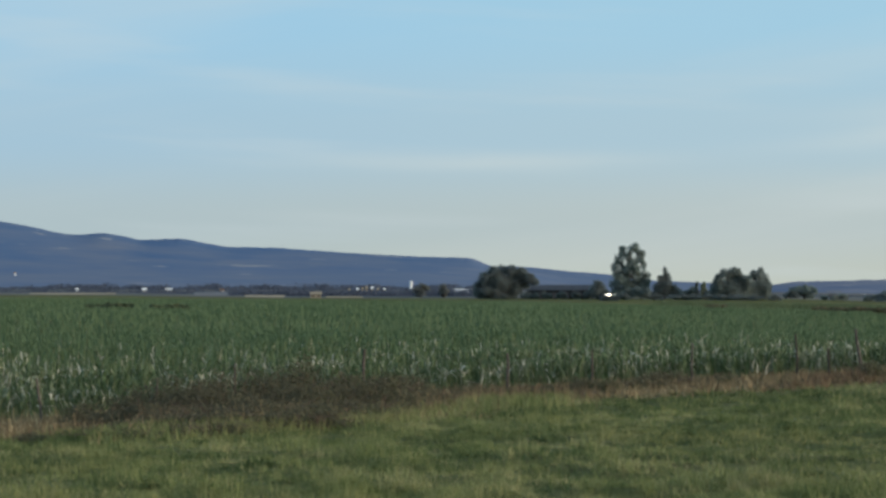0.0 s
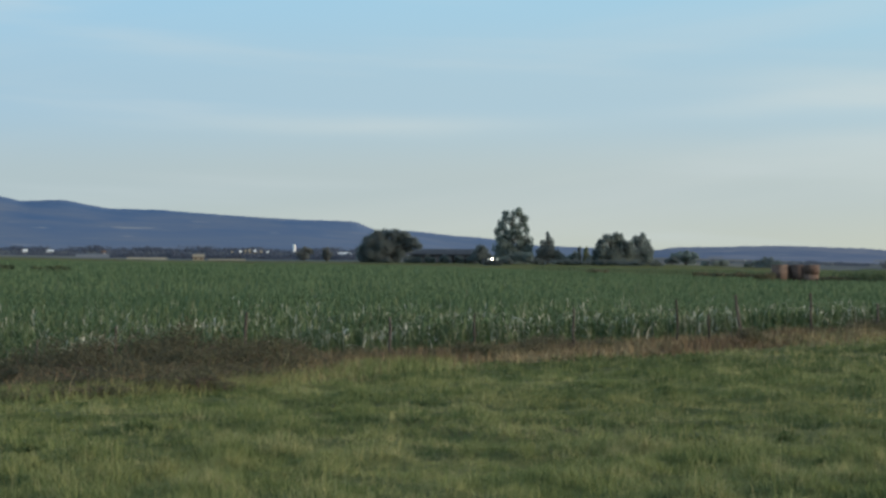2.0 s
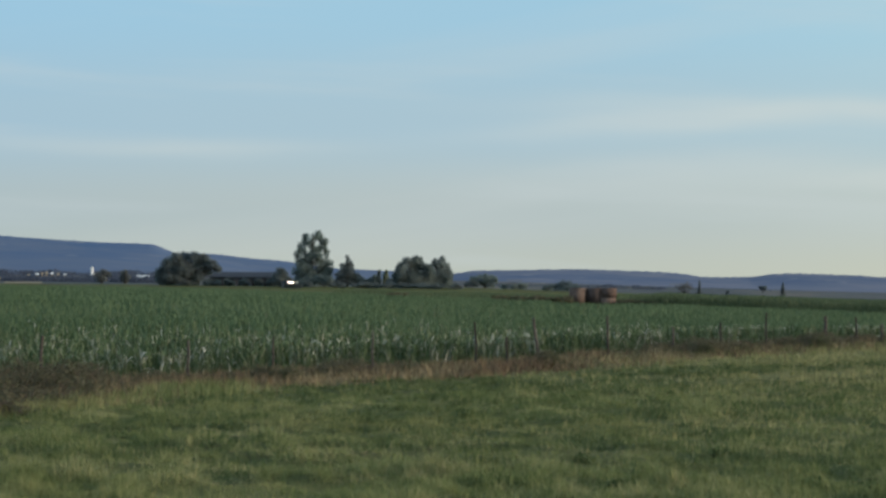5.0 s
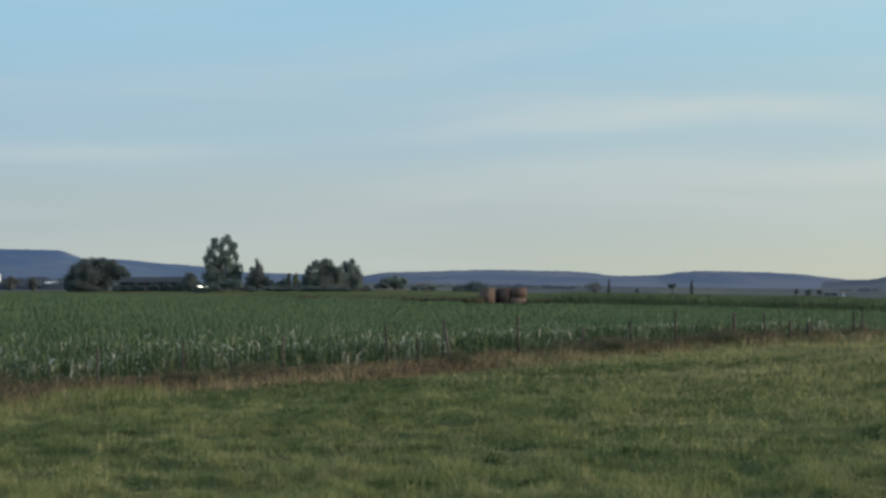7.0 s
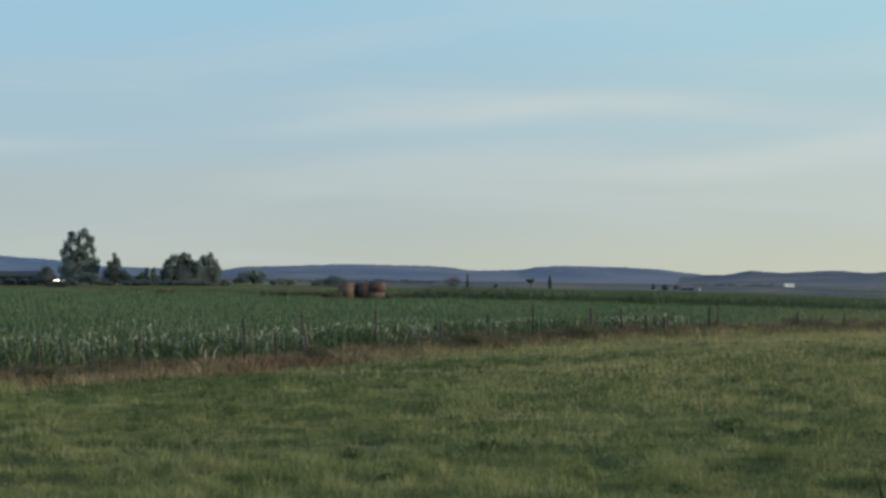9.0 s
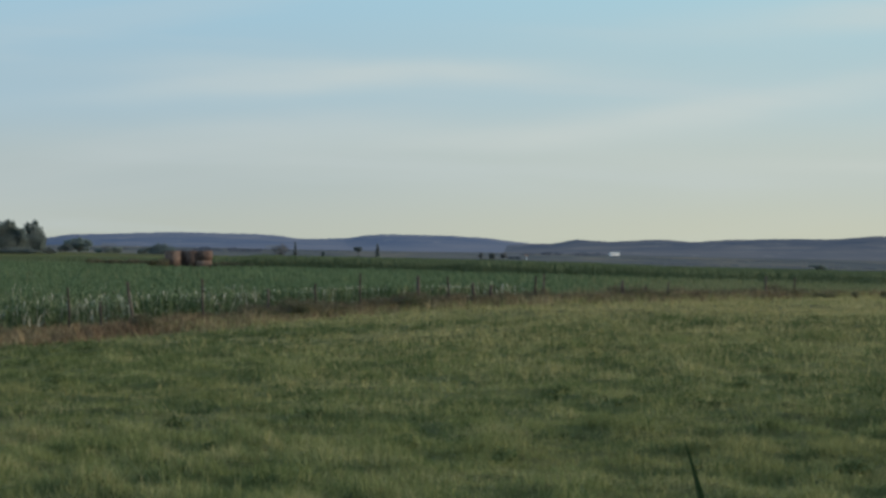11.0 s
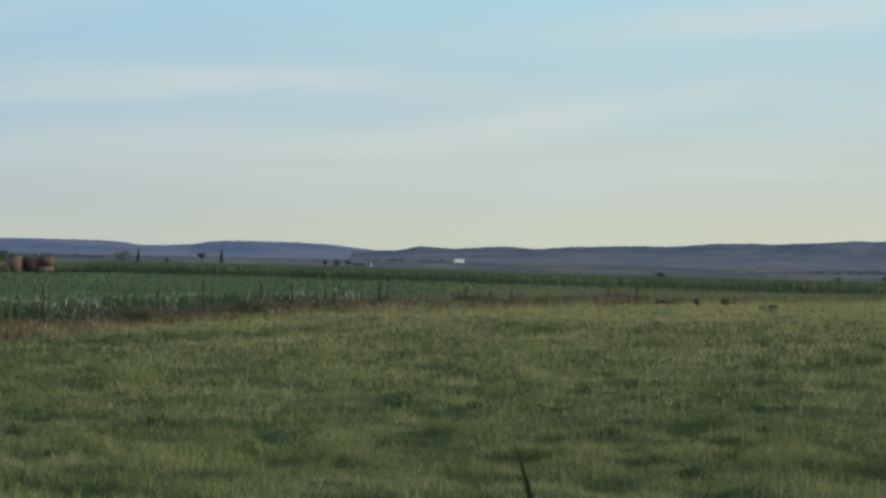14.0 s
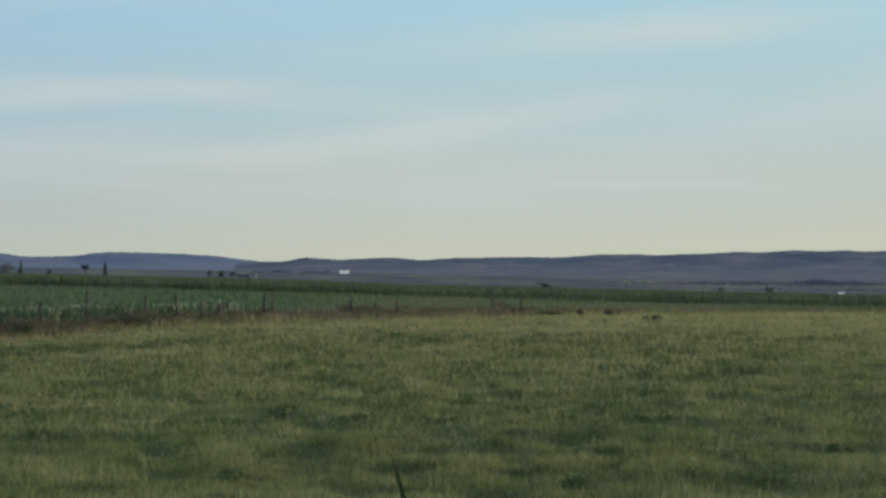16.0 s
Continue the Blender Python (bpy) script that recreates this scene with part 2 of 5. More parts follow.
M = {
    "ground": material("meadow_soil", ((0.052, 0.060, 0.022), (0.095, 0.102, 0.037), (0.14, 0.134, 0.054)), 0.35, rough=0.95, spec=0.05, fine=14, patch=((0.07, 0.065, 0.035), 0.05, 0.5, 0.7)),
    # blue-grey tone of the plain has the distance haze painted in
    "plain": material("hazy_plain", ((0.062, 0.076, 0.094), (0.098, 0.101, 0.106), (0.18, 0.155, 0.125)), 0.012, rough=0.95, spec=0.05, bump=0, fine=4, stretch=(1, 7, 1), facing=20),
    "grass": material("meadow_grass", ((0.070, 0.104, 0.038), (0.193, 0.228, 0.087), (0.385, 0.351, 0.185)), 0.8, rough=0.75, spec=0.15, bump=0, island=0.30, fine=7, through=0.3, patch=((0.25, 0.245, 0.10), 0.16, 0.50, 0.78)),
    "straw": material("dry_grass", ((0.140, 0.106, 0.063), (0.218, 0.166, 0.100), (0.400, 0.335, 0.205)), 0.5, rough=0.9, spec=0.1, bump=0, island=0.6, fine=6, patch=((0.155, 0.102, 0.068), 0.25, 0.48, 0.62)),
    # dry grass tone, lightened further for the glow over the rise
    "pale_grass": material("pale_meadow_grass", ((0.250, 0.236, 0.105), (0.352, 0.320, 0.150), (0.488, 0.441, 0.228)), 0.2, rough=0.85, spec=0.1, bump=0, island=0.3, fine=5, through=0.3),
    # last, palest tone paints the glints on a few leaves
    "corn": material("glinting_corn_leaf", ((0.050, 0.084, 0.041), (0.075, 0.117, 0.055), (0.100, 0.144, 0.070), (0.123, 0.166, 0.085), (0.188, 0.212, 0.127), (0.502, 0.498, 0.425)), 0.4, rough=0.65, bump=0, island=0.44, fine=5, spec=0.10, through=0.18),
    "cornfar": material("corn_canopy", ((0.087, 0.138, 0.075), (0.109, 0.164, 0.088), (0.138, 0.190, 0.107)), 0.06, rough=0.7, bump=0, island=0.2, fine=6, spec=0.1, through=0.3),
    # thin corn and dark crop are lightened in colour to hold glare there
    "corn_thin": material("thin_corn", ((0.121, 0.158, 0.082), (0.164, 0.195, 0.104), (0.222, 0.234, 0.140)), 0.06, rough=0.8, bump=0, island=0.4, fine=6, spec=0.08, through=0.3),
    "shrub": material("dry_shrub_leaf", ((0.105, 0.105, 0.062), (0.14, 0.135, 0.080), (0.18, 0.17, 0.10)), 1.2, spec=0.05, through=0.4, bump=0, island=0.4, fine=4),
    "rank_weed": material("rank_weed_leaf", ((0.045, 0.062, 0.038), (0.064, 0.084, 0.050), (0.09, 0.108, 0.066)), 0.5, spec=0.1, bump=0, island=0.5, through=0.15),
    "crop": material("dark_crop", ((0.068, 0.100, 0.054), (0.095, 0.129, 0.069), (0.122, 0.153, 0.085)), 0.06, rough=0.7, bump=0, island=0.18, fine=6, spec=0.15, through=0.15),
    "bramble": material("bramble_leaf", ((0.111, 0.103, 0.071), (0.137, 0.127, 0.084), (0.175, 0.157, 0.103)), 1.2, spec=0.03, through=0.5, bump=0, island=0.2, fine=4, patch=((0.085, 0.098, 0.052), 0.6, 0.50, 0.70)),
    "twig": material("bramble_twig", ((0.090, 0.062, 0.048), (0.156, 0.110, 0.082)), 4, bump=0.2, island=0.4),
    "weed": material("weed_leaf", ((0.067, 0.103, 0.044), (0.101, 0.135, 0.055), (0.146, 0.167, 0.072)), 2.0, through=0.2, spec=0.1, bump=0, island=0.6, fine=4),
    "post": material("weathered_post", ((0.039, 0.031, 0.027), (0.078, 0.062, 0.055), (0.130, 0.107, 0.094)), 3, bump=0.6, stretch=(6, 6, 1), per_object=0.5),
    "bark": material("tree_bark", ((0.05, 0.042, 0.034), (0.11, 0.095, 0.08)), 2, bump=0.8, stretch=(4, 4, 1)),
    # next three leaf colours are raised and blued to hold haze over the farm
    "leaf_dark": material("hazy_oak_leaf", ((0.137, 0.164, 0.176), (0.183, 0.214, 0.219), (0.233, 0.268, 0.249)), 0.5, spec=0.1, bump=0, island=0.25, through=0.6),
    "leaf_grey": material("hazy_poplar_leaf", ((0.169, 0.218, 0.215), (0.242, 0.298, 0.280), (0.339, 0.387, 0.350)), 0.5, spec=0.1, bump=0, island=0.35, through=0.6),
    "leaf_green": material("hazy_bush_leaf", ((0.150, 0.183, 0.193), (0.203, 0.247, 0.242), (0.268, 0.304, 0.269)), 0.5, spec=0.1, bump=0, island=0.3, through=0.6),
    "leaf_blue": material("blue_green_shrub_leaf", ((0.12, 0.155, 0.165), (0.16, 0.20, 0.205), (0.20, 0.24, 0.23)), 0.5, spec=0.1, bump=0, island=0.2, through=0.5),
    "leaf_pale": material("young_poplar_leaf", ((0.19, 0.22, 0.15), (0.25, 0.29, 0.19), (0.31, 0.34, 0.22)), 0.5, spec=0.1, bump=0, island=0.25, through=0.5),
    "bare_twigs": material("grey_bare_twigs", ((0.144, 0.144, 0.148), (0.180, 0.180, 0.180), (0.230, 0.223, 0.216)), 0.5, spec=0.0, bump=0, island=0.3, through=0.4),
    "leaf_brown": material("bare_tree_twigs", ((0.14, 0.15, 0.145), (0.18, 0.19, 0.18), (0.24, 0.245, 0.22)), 0.5, spec=0.1, bump=0, island=0.4, through=0.35),
    # far foliage, blued and lightened in its colour as haze would do
    "woods": material("hazy_far_woods", ((0.080, 0.096, 0.138), (0.098, 0.114, 0.155), (0.125, 0.138, 0.175)), 0.05, spec=0.0, rough=1.0, bump=0, island=0.2, through=0.4),
    "white": material("whitewash", ((0.78, 0.78, 0.76), (0.88, 0.88, 0.87)), 1.5, rough=0.8, bump=0.2),
    "tile": material("roof_tile", ((0.16, 0.09, 0.06), (0.26, 0.15, 0.10)), 2.0, bump=0.5),
    "sheet": material("grey_sheet_roof", ((0.049, 0.056, 0.072), (0.068, 0.077, 0.094)), 0.6, rough=0.95, spec=0.05, bump=0.3),
    "shedwall": material("dark_shed_wall", ((0.069, 0.066, 0.072), (0.107, 0.099, 0.106)), 1.0, bump=0.4),
    "bright_sheet": material("shiny_zinc_sheet", ((0.80, 0.80, 0.78), (0.90, 0.90, 0.88)), 1.5, rough=0.34, bump=0.05, metallic=1.0),
    # greyed to sit in the same painted haze as the plain
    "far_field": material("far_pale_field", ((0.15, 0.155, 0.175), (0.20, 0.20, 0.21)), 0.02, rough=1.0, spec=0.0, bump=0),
    "stubble": material("mown_stubble", ((0.26, 0.215, 0.16), (0.36, 0.305, 0.235)), 0.05, rough=1.0, spec=0.0, bump=0),
    # near-black slabs paint the unlit inside of doors and windows
    "dark": material("dark_opening", ((0.008, 0.008, 0.009), (0.016, 0.016, 0.018)), 2.0, bump=0),
    "straw_bale": material("baled_straw", ((0.080, 0.053, 0.045), (0.120, 0.079, 0.065), (0.176, 0.120, 0.095)), 2.2, bump=0.8, fine=10, per_object=0.4),
    "blade": material("reed_blade", ((0.042, 0.076, 0.030), (0.068, 0.112, 0.046)), 6, rough=0.45, bump=0.1, stretch=(10, 10, 0.5)),
}


# ---- helpers for building ----
def mesh_object(name, verts, faces, mat, parent=None, label=""):
    me = bpy.data.meshes.new(name)
    me.from_pydata(verts, [], faces)
    me.update()
    ob = new(name, me)
    me.materials.append(mat)
    if parent:
        ob.parent = parent
    if label:
        ob["label"] = label
    return ob


def array_object(name, verts, loops, sizes, mat, parent=None, label=""):
    """A mesh straight from arrays: vertices (n, 3), the faces' corners in one row, and the number of corners of each face."""
    me = bpy.data.meshes.new(name)
    me.vertices.add(len(verts))
    me.vertices.foreach_set("co", np.asarray(verts, np.float32).ravel())
    me.loops.add(len(loops))
    me.loops.foreach_set("vertex_index", np.asarray(loops, np.int32))
    me.polygons.add(len(sizes))
    sizes = np.asarray(sizes, np.int32)
    starts = np.concatenate(([0], np.cumsum(sizes)[:-1])).astype(np.int32)
    me.polygons.foreach_set("loop_start", starts)
    me.update(calc_edges=True)
    me.validate()
    ob = new(name, me)
    me.materials.append(mat)
    if parent:
        ob.parent = parent
    if label:
        ob["label"] = label
    return ob


def part(name, bm, mat, parent=None, label=""):
    me = bpy.data.meshes.new(name)
    bm.normal_update()
    bm.to_mesh(me)
    bm.free()
    ob = new(name, me)
    me.materials.append(mat)
    if parent:
        ob.parent = parent
    if label:
        ob["label"] = label
    return ob


def thing(name, place, label, category, group="", turn=0.0, kind=""):
    ob = new(name)
    ob.matrix_basis = pose(*place, 0, 0, turn)
    return tagged(ob, label, category, group, kind)


def box(bm, x0, y0, z0, x1, y1, z1, bevel=0.0):
    r = bmesh.ops.create_cube(bm, size=1.0, matrix=Matrix.Translation(((x0 + x1) / 2, (y0 + y1) / 2, (z0 + z1) / 2)) @ Matrix.Diagonal((x1 - x0, y1 - y0, z1 - z0, 1)))
    if bevel:
        edges = {e for v in r["verts"] for e in v.link_edges}
        bmesh.ops.bevel(bm, geom=list(edges), offset=bevel, segments=2, affect="EDGES", profile=0.5)
    return bm


def tube(bm, points, radii, sides=6):
    """A tapered limb along points."""
    rings = []
    for i, p in enumerate(points):
        p = Vector(p)
        way = (Vector(points[min(i + 1, len(points) - 1)]) - Vector(points[max(i - 1, 0)])).normalized()
        a = way.cross(Vector((0.3, 0.9, 0.1))).normalized()
        b = way.cross(a)
        rings.append([bm.verts.new(p + radii[i] * (math.cos(k * math.tau / sides) * a + math.sin(k * math.tau / sides) * b)) for k in range(sides)])
    for r0, r1 in zip(rings, rings[1:]):
        for k in range(sides):
            bm.faces.new((r0[k], r0[(k + 1) % sides], r1[(k + 1) % sides], r1[k]))
    bm.faces.new(rings[-1])
    bm.faces.new(rings[0][::-1])
    return bm


def leaf_cloud(rng, lobes, count, size, shell=0.55):
    """Small leaf sprays in ellipsoid lobes (x, y, z, rx, ry, rz): vertices and quads as arrays."""
    vol = np.array([(l[3] * l[4] * l[5]) ** 0.75 for l in lobes])
    pick = rng.choice(len(lobes), count, p=vol / vol.sum())
    L = np.array(lobes)[pick]
    d = rng.normal(size=(count, 3))
    d /= np.linalg.norm(d, axis=1)[:, None]
    r = shell + (1 - shell) * rng.random(count) ** 0.7
    r *= 0.82 + 0.36 * rng.random(count)
    c = L[:, :3] + d * r[:, None] * L[:, 3:]
    a = rng.normal(size=(count, 3))
    a /= np.linalg.norm(a, axis=1)[:, None]
    b = np.cross(a, rng.normal(size=(count, 3)))
    b /= np.linalg.norm(b, axis=1)[:, None]
    s = size * (0.5 + rng.random(count))[:, None]
    quad = np.stack([c - a * s, c - b * s * 0.6, c + a * s, c + b * s * 0.6], 1)
    return quad.reshape(-1, 3)


def cloud_object(name, verts, mat, parent, label=""):
    n = len(verts) // 4
    return array_object(name, verts, np.arange(4 * n), np.full(n, 4), mat, parent, label)


# ---- the ground: one sheet to the horizon ----
def build_ground():
    rings = np.concatenate(([0.0, 2.0, 4.0, 6.0, 9.0], np.geomspace(12, 112, 270), np.geomspace(114, 4900, 120)))
    az = np.concatenate((np.linspace(-16, 38, 241), np.linspace(38, 344, 72)[1:]))[:-1]
    A, Rr = np.meshgrid(np.radians(az), rings[1:])
    X, Y = Rr * np.sin(A), Rr * np.cos(A)
    Z = land(X, Y)
    n = len(az)
    verts = np.concatenate(([[0, 0, float(land(0.0, 0.0))]], np.stack([X, Y, Z], -1).reshape(-1, 3)))
    i, j = np.meshgrid(np.arange(len(rings) - 2), np.arange(n), indexing="ij")
    k = (j + 1) % n
    quads = np.stack([1 + i * n + j, 1 + i * n + k, 1 + (i + 1) * n + k, 1 + (i + 1) * n + j], -1).reshape(-1, 4)
    tri = np.stack([np.zeros(n), 1 + (np.arange(n) + 1) % n, 1 + np.arange(n)], -1)
    loops = np.concatenate((tri.ravel(), quads.ravel()))
    sizes = np.concatenate((np.full(n, 3), np.full(len(quads), 4)))
    ob = array_object("ground", verts, loops, sizes, M["ground"])
    ob.data.polygons.foreach_set("use_smooth", np.ones(len(sizes), bool))
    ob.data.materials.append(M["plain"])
    # past the fields the haze-tinted plain colour takes over
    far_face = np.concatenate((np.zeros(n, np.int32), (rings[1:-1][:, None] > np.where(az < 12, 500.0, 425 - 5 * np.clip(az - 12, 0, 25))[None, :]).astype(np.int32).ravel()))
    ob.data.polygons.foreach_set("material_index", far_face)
    tagged(ob, "gently rolling earth under meadow, fields and plain", "ground", kind="structure")


build_ground()


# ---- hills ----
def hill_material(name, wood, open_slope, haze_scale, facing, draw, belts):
    """Woods and clearings drawn out along the slope, with distance haze mixed into both colours; belts = heights of the
    foot's fields, of the steep woods and of the cleared top, with the share of open land in each, whose greyer tone
    also paints haze by height.
    """
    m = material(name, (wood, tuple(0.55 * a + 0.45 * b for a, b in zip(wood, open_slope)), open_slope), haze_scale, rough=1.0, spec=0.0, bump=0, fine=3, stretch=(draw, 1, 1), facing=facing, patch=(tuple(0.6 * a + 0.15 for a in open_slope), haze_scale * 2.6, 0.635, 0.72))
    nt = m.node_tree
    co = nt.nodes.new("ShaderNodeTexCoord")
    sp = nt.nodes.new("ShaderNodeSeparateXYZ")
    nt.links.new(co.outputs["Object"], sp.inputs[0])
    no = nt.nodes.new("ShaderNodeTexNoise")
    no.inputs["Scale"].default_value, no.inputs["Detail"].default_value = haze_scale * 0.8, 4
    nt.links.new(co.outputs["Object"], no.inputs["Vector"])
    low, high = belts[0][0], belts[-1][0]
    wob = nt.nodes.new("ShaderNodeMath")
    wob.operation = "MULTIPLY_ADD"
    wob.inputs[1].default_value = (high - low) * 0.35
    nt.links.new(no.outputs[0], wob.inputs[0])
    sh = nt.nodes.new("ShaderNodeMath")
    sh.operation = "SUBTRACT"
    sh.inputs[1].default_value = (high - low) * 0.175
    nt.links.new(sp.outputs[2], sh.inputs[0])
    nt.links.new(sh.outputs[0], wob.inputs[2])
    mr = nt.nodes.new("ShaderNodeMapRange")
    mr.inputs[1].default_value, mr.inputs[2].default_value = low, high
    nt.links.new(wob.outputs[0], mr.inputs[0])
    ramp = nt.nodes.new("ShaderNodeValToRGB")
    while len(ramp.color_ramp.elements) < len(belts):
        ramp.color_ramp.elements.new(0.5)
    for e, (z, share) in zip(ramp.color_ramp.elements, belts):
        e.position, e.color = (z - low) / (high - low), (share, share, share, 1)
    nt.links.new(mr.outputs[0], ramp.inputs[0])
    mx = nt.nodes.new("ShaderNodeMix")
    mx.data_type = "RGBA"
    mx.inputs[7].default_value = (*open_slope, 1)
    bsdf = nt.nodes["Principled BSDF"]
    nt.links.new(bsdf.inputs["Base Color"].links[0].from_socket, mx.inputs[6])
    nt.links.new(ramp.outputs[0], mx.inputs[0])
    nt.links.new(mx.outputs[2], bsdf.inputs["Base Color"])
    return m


def hill_range(crest, d_crest, d_foot, foot_el, mat, seed, label, back=500):
    """A ridge whose crest runs along bearings and height angles (degrees), with a wooded, uneven slope in front and a back slope behind."""
    ca, ce = np.array(crest).T
    az = np.linspace(ca[0], ca[-1], int((ca[-1] - ca[0]) * 26))
    el = sum(np.interp(az + d, ca, ce) for d in (-0.12, 0.0, 0.12)) / 3
    broad = sum(np.interp(az + d, ca, ce) for d in np.linspace(-1.6, 1.6, 17)) / 17
    ragged = 0.008 * (vnoise(az * 9, az * 0 + seed, seed) - 0.5) + 0.014 * (vnoise(az * 26, az * 0, seed + 3) - 0.5)
    rows = np.concatenate((np.linspace(0, 1, 16), [1.06, 1.3]))
    verts = []
    fe = np.interp(az, *zip(*foot_el))
    for u in rows:
        if u <= 1:
            d = d_foot + (d_crest - d_foot) * u
            e = fe + (broad + (el - broad) * u ** 7 - fe) * (u ** 1.15)
            wob = 0.03 * np.sin(math.pi * u) * (fnoise(az * 0.5 + 2 * u, az * 0 + u * 2.0, seed + 11, 2) - 0.5)
            e = e + wob * np.clip(el - fe, 0, 1.2) + ragged * u ** 24
            d = d + np.zeros(az.shape)
        else:
            d = np.full(az.shape, d_crest + (u - 1) / 0.3 * back)
            e = el + ragged - (u - 1) / 0.3 * (el - fe + 0.2)
        verts.append(np.stack([d * np.sin(np.radians(az)), d * np.cos(np.radians(az)), EYE + d * np.tan(np.radians(e))], -1))
    n = len(az)
    V = np.concatenate(verts)
    i, j = np.meshgrid(np.arange(len(rows) - 1), np.arange(n - 1), indexing="ij")
    q = np.stack([i * n + j, i * n + j + 1, (i + 1) * n + j + 1, (i + 1) * n + j], -1).reshape(-1, 4)
    ob = array_object("hill_range", V, q.ravel(), np.full(len(q), 4), mat)
    ob.data.polygons.foreach_set("use_smooth", np.ones(len(q), bool))
    return tagged(ob, label, "hills", kind="structure")


# the blue in these wood and slope colours is painted distance haze
H_BLUE = hill_material("hazy_far_hills", (0.068, 0.130, 0.250), (0.158, 0.185, 0.250), 0.0034, -4, 0.6, ((0, 0.5), (20, 0.5), (40, 0.2), (60, 0.03), (100, 0.0)))
H_MID = hill_material("hazy_mid_hills", (0.080, 0.120, 0.210), (0.195, 0.205, 0.255), 0.0040, 13, 0.5, ((-12, 0.7), (-3, 0.5), (3, 0.05), (12, 0.1), (17, 0.5)))
H_NEAR = hill_material("hazy_scrub_hills", (0.056, 0.082, 0.135), (0.19, 0.182, 0.195), 0.0040, 27, 0.4, ((-24, 0.6), (-14, 0.45), (-4, 0.12), (4, 0.0), (14, 0.12)))
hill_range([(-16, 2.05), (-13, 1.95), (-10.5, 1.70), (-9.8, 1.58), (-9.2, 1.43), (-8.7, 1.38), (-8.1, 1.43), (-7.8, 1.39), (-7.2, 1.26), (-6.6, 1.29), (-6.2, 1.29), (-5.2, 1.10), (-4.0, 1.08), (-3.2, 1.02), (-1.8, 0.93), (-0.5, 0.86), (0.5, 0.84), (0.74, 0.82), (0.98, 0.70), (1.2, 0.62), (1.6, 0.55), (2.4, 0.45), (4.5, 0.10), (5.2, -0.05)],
           4300, 2500, ((-16, 0.10), (0, 0.06), (6, -0.1)), H_BLUE, 3, "long haze-blue wooded mountain with a stepped end")
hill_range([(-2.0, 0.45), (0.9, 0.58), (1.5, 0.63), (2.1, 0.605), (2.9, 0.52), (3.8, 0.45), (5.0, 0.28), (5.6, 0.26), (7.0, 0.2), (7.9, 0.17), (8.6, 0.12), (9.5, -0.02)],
           4650, 3000, ((-2, 0.0), (10, -0.1)), H_BLUE, 8, "low haze-blue spur running down behind the farm trees", back=200)
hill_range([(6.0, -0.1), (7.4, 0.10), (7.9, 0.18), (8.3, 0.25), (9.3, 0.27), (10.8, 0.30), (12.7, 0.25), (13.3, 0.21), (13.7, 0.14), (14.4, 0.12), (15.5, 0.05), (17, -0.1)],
           4200, 2600, ((6, -0.1), (17, -0.25)), H_MID, 14, "flat-topped haze-blue hill beyond the plain")
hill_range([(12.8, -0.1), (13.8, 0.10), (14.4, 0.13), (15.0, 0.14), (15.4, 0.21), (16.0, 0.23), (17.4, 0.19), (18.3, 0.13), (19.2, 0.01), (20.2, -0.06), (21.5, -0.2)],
           4450, 2700, ((12, -0.2), (22, -0.3)), H_MID, 21, "second flat-topped haze-blue hill beyond the plain", back=400)
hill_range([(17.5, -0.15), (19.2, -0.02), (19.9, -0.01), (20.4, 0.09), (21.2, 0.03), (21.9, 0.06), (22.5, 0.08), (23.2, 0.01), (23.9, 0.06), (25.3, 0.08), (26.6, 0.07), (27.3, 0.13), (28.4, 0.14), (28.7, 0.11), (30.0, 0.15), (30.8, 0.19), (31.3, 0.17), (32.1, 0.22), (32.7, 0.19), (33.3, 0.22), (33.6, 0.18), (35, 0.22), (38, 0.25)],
           3900, 2300, ((17, -0.3), (22, -0.36), (30, -0.6), (38, -0.62)), H_NEAR, 27, "long brown and haze-blue scrub-covered ridge")


# ---- corn ----
def corn_template(rng, leaves, segs, stalk=True, wide=0.036):
    """One young corn plant, 1 high: a stalk and arching, drooping leaves. Vertices, loops, sizes."""
    V, L, S = [], [], []

    def face(*ix):
        L.extend(ix)
        S.append(len(ix))

    if stalk:
        for z, r in ((0.0, 0.011), (0.75, 0.006)):
            for k in range(3):
                V.append((r * math.cos(k * 2.094), r * math.sin(k * 2.094), z))
        for k in range(3):
            face(k, (k + 1) % 3, 3 + (k + 1) % 3, 3 + k)
    plane = rng.random() * math.tau
    for i in range(leaves):
        u = (i + 0.5) / leaves
        z0 = 0.10 + 0.60 * u
        a = plane + (i % 2) * math.pi + rng.normal() * 0.45
        length = (0.31 + 0.20 * math.sin(math.pi * min(1, u + 0.15))) * (0.85 + 0.3 * rng.random())
        rise = 1.32 + 0.18 * u + 0.12 * rng.normal()
        droop = 2.7 - 1.3 * u + 0.45 * rng.normal()
        ca, sa_ = math.cos(a), math.sin(a)
        x, z, first = 0.0, z0, len(V)
        for k in range(segs + 1):
            f = k / segs
            w = wide * (0.55 + 0.9 * f) * (1 - f) ** 0.45 if k < segs else 0.0
            w = max(w, 0.002)
            twist = 0.5 * f * rng.normal()
            V.append((x * ca - w * sa_, x * sa_ + w * ca, z + w * twist))
            V.append((x * ca + w * sa_, x * sa_ - w * ca, z - w * twist))
            ang = rise - droop * f * f
            x += math.cos(ang) * length / segs
            z += math.sin(ang) * length / segs
        for k in range(segs):
            b = first + 2 * k
            face(b, b + 1, b + 3, b + 2)
    return np.array(V), np.array(L), np.array(S)


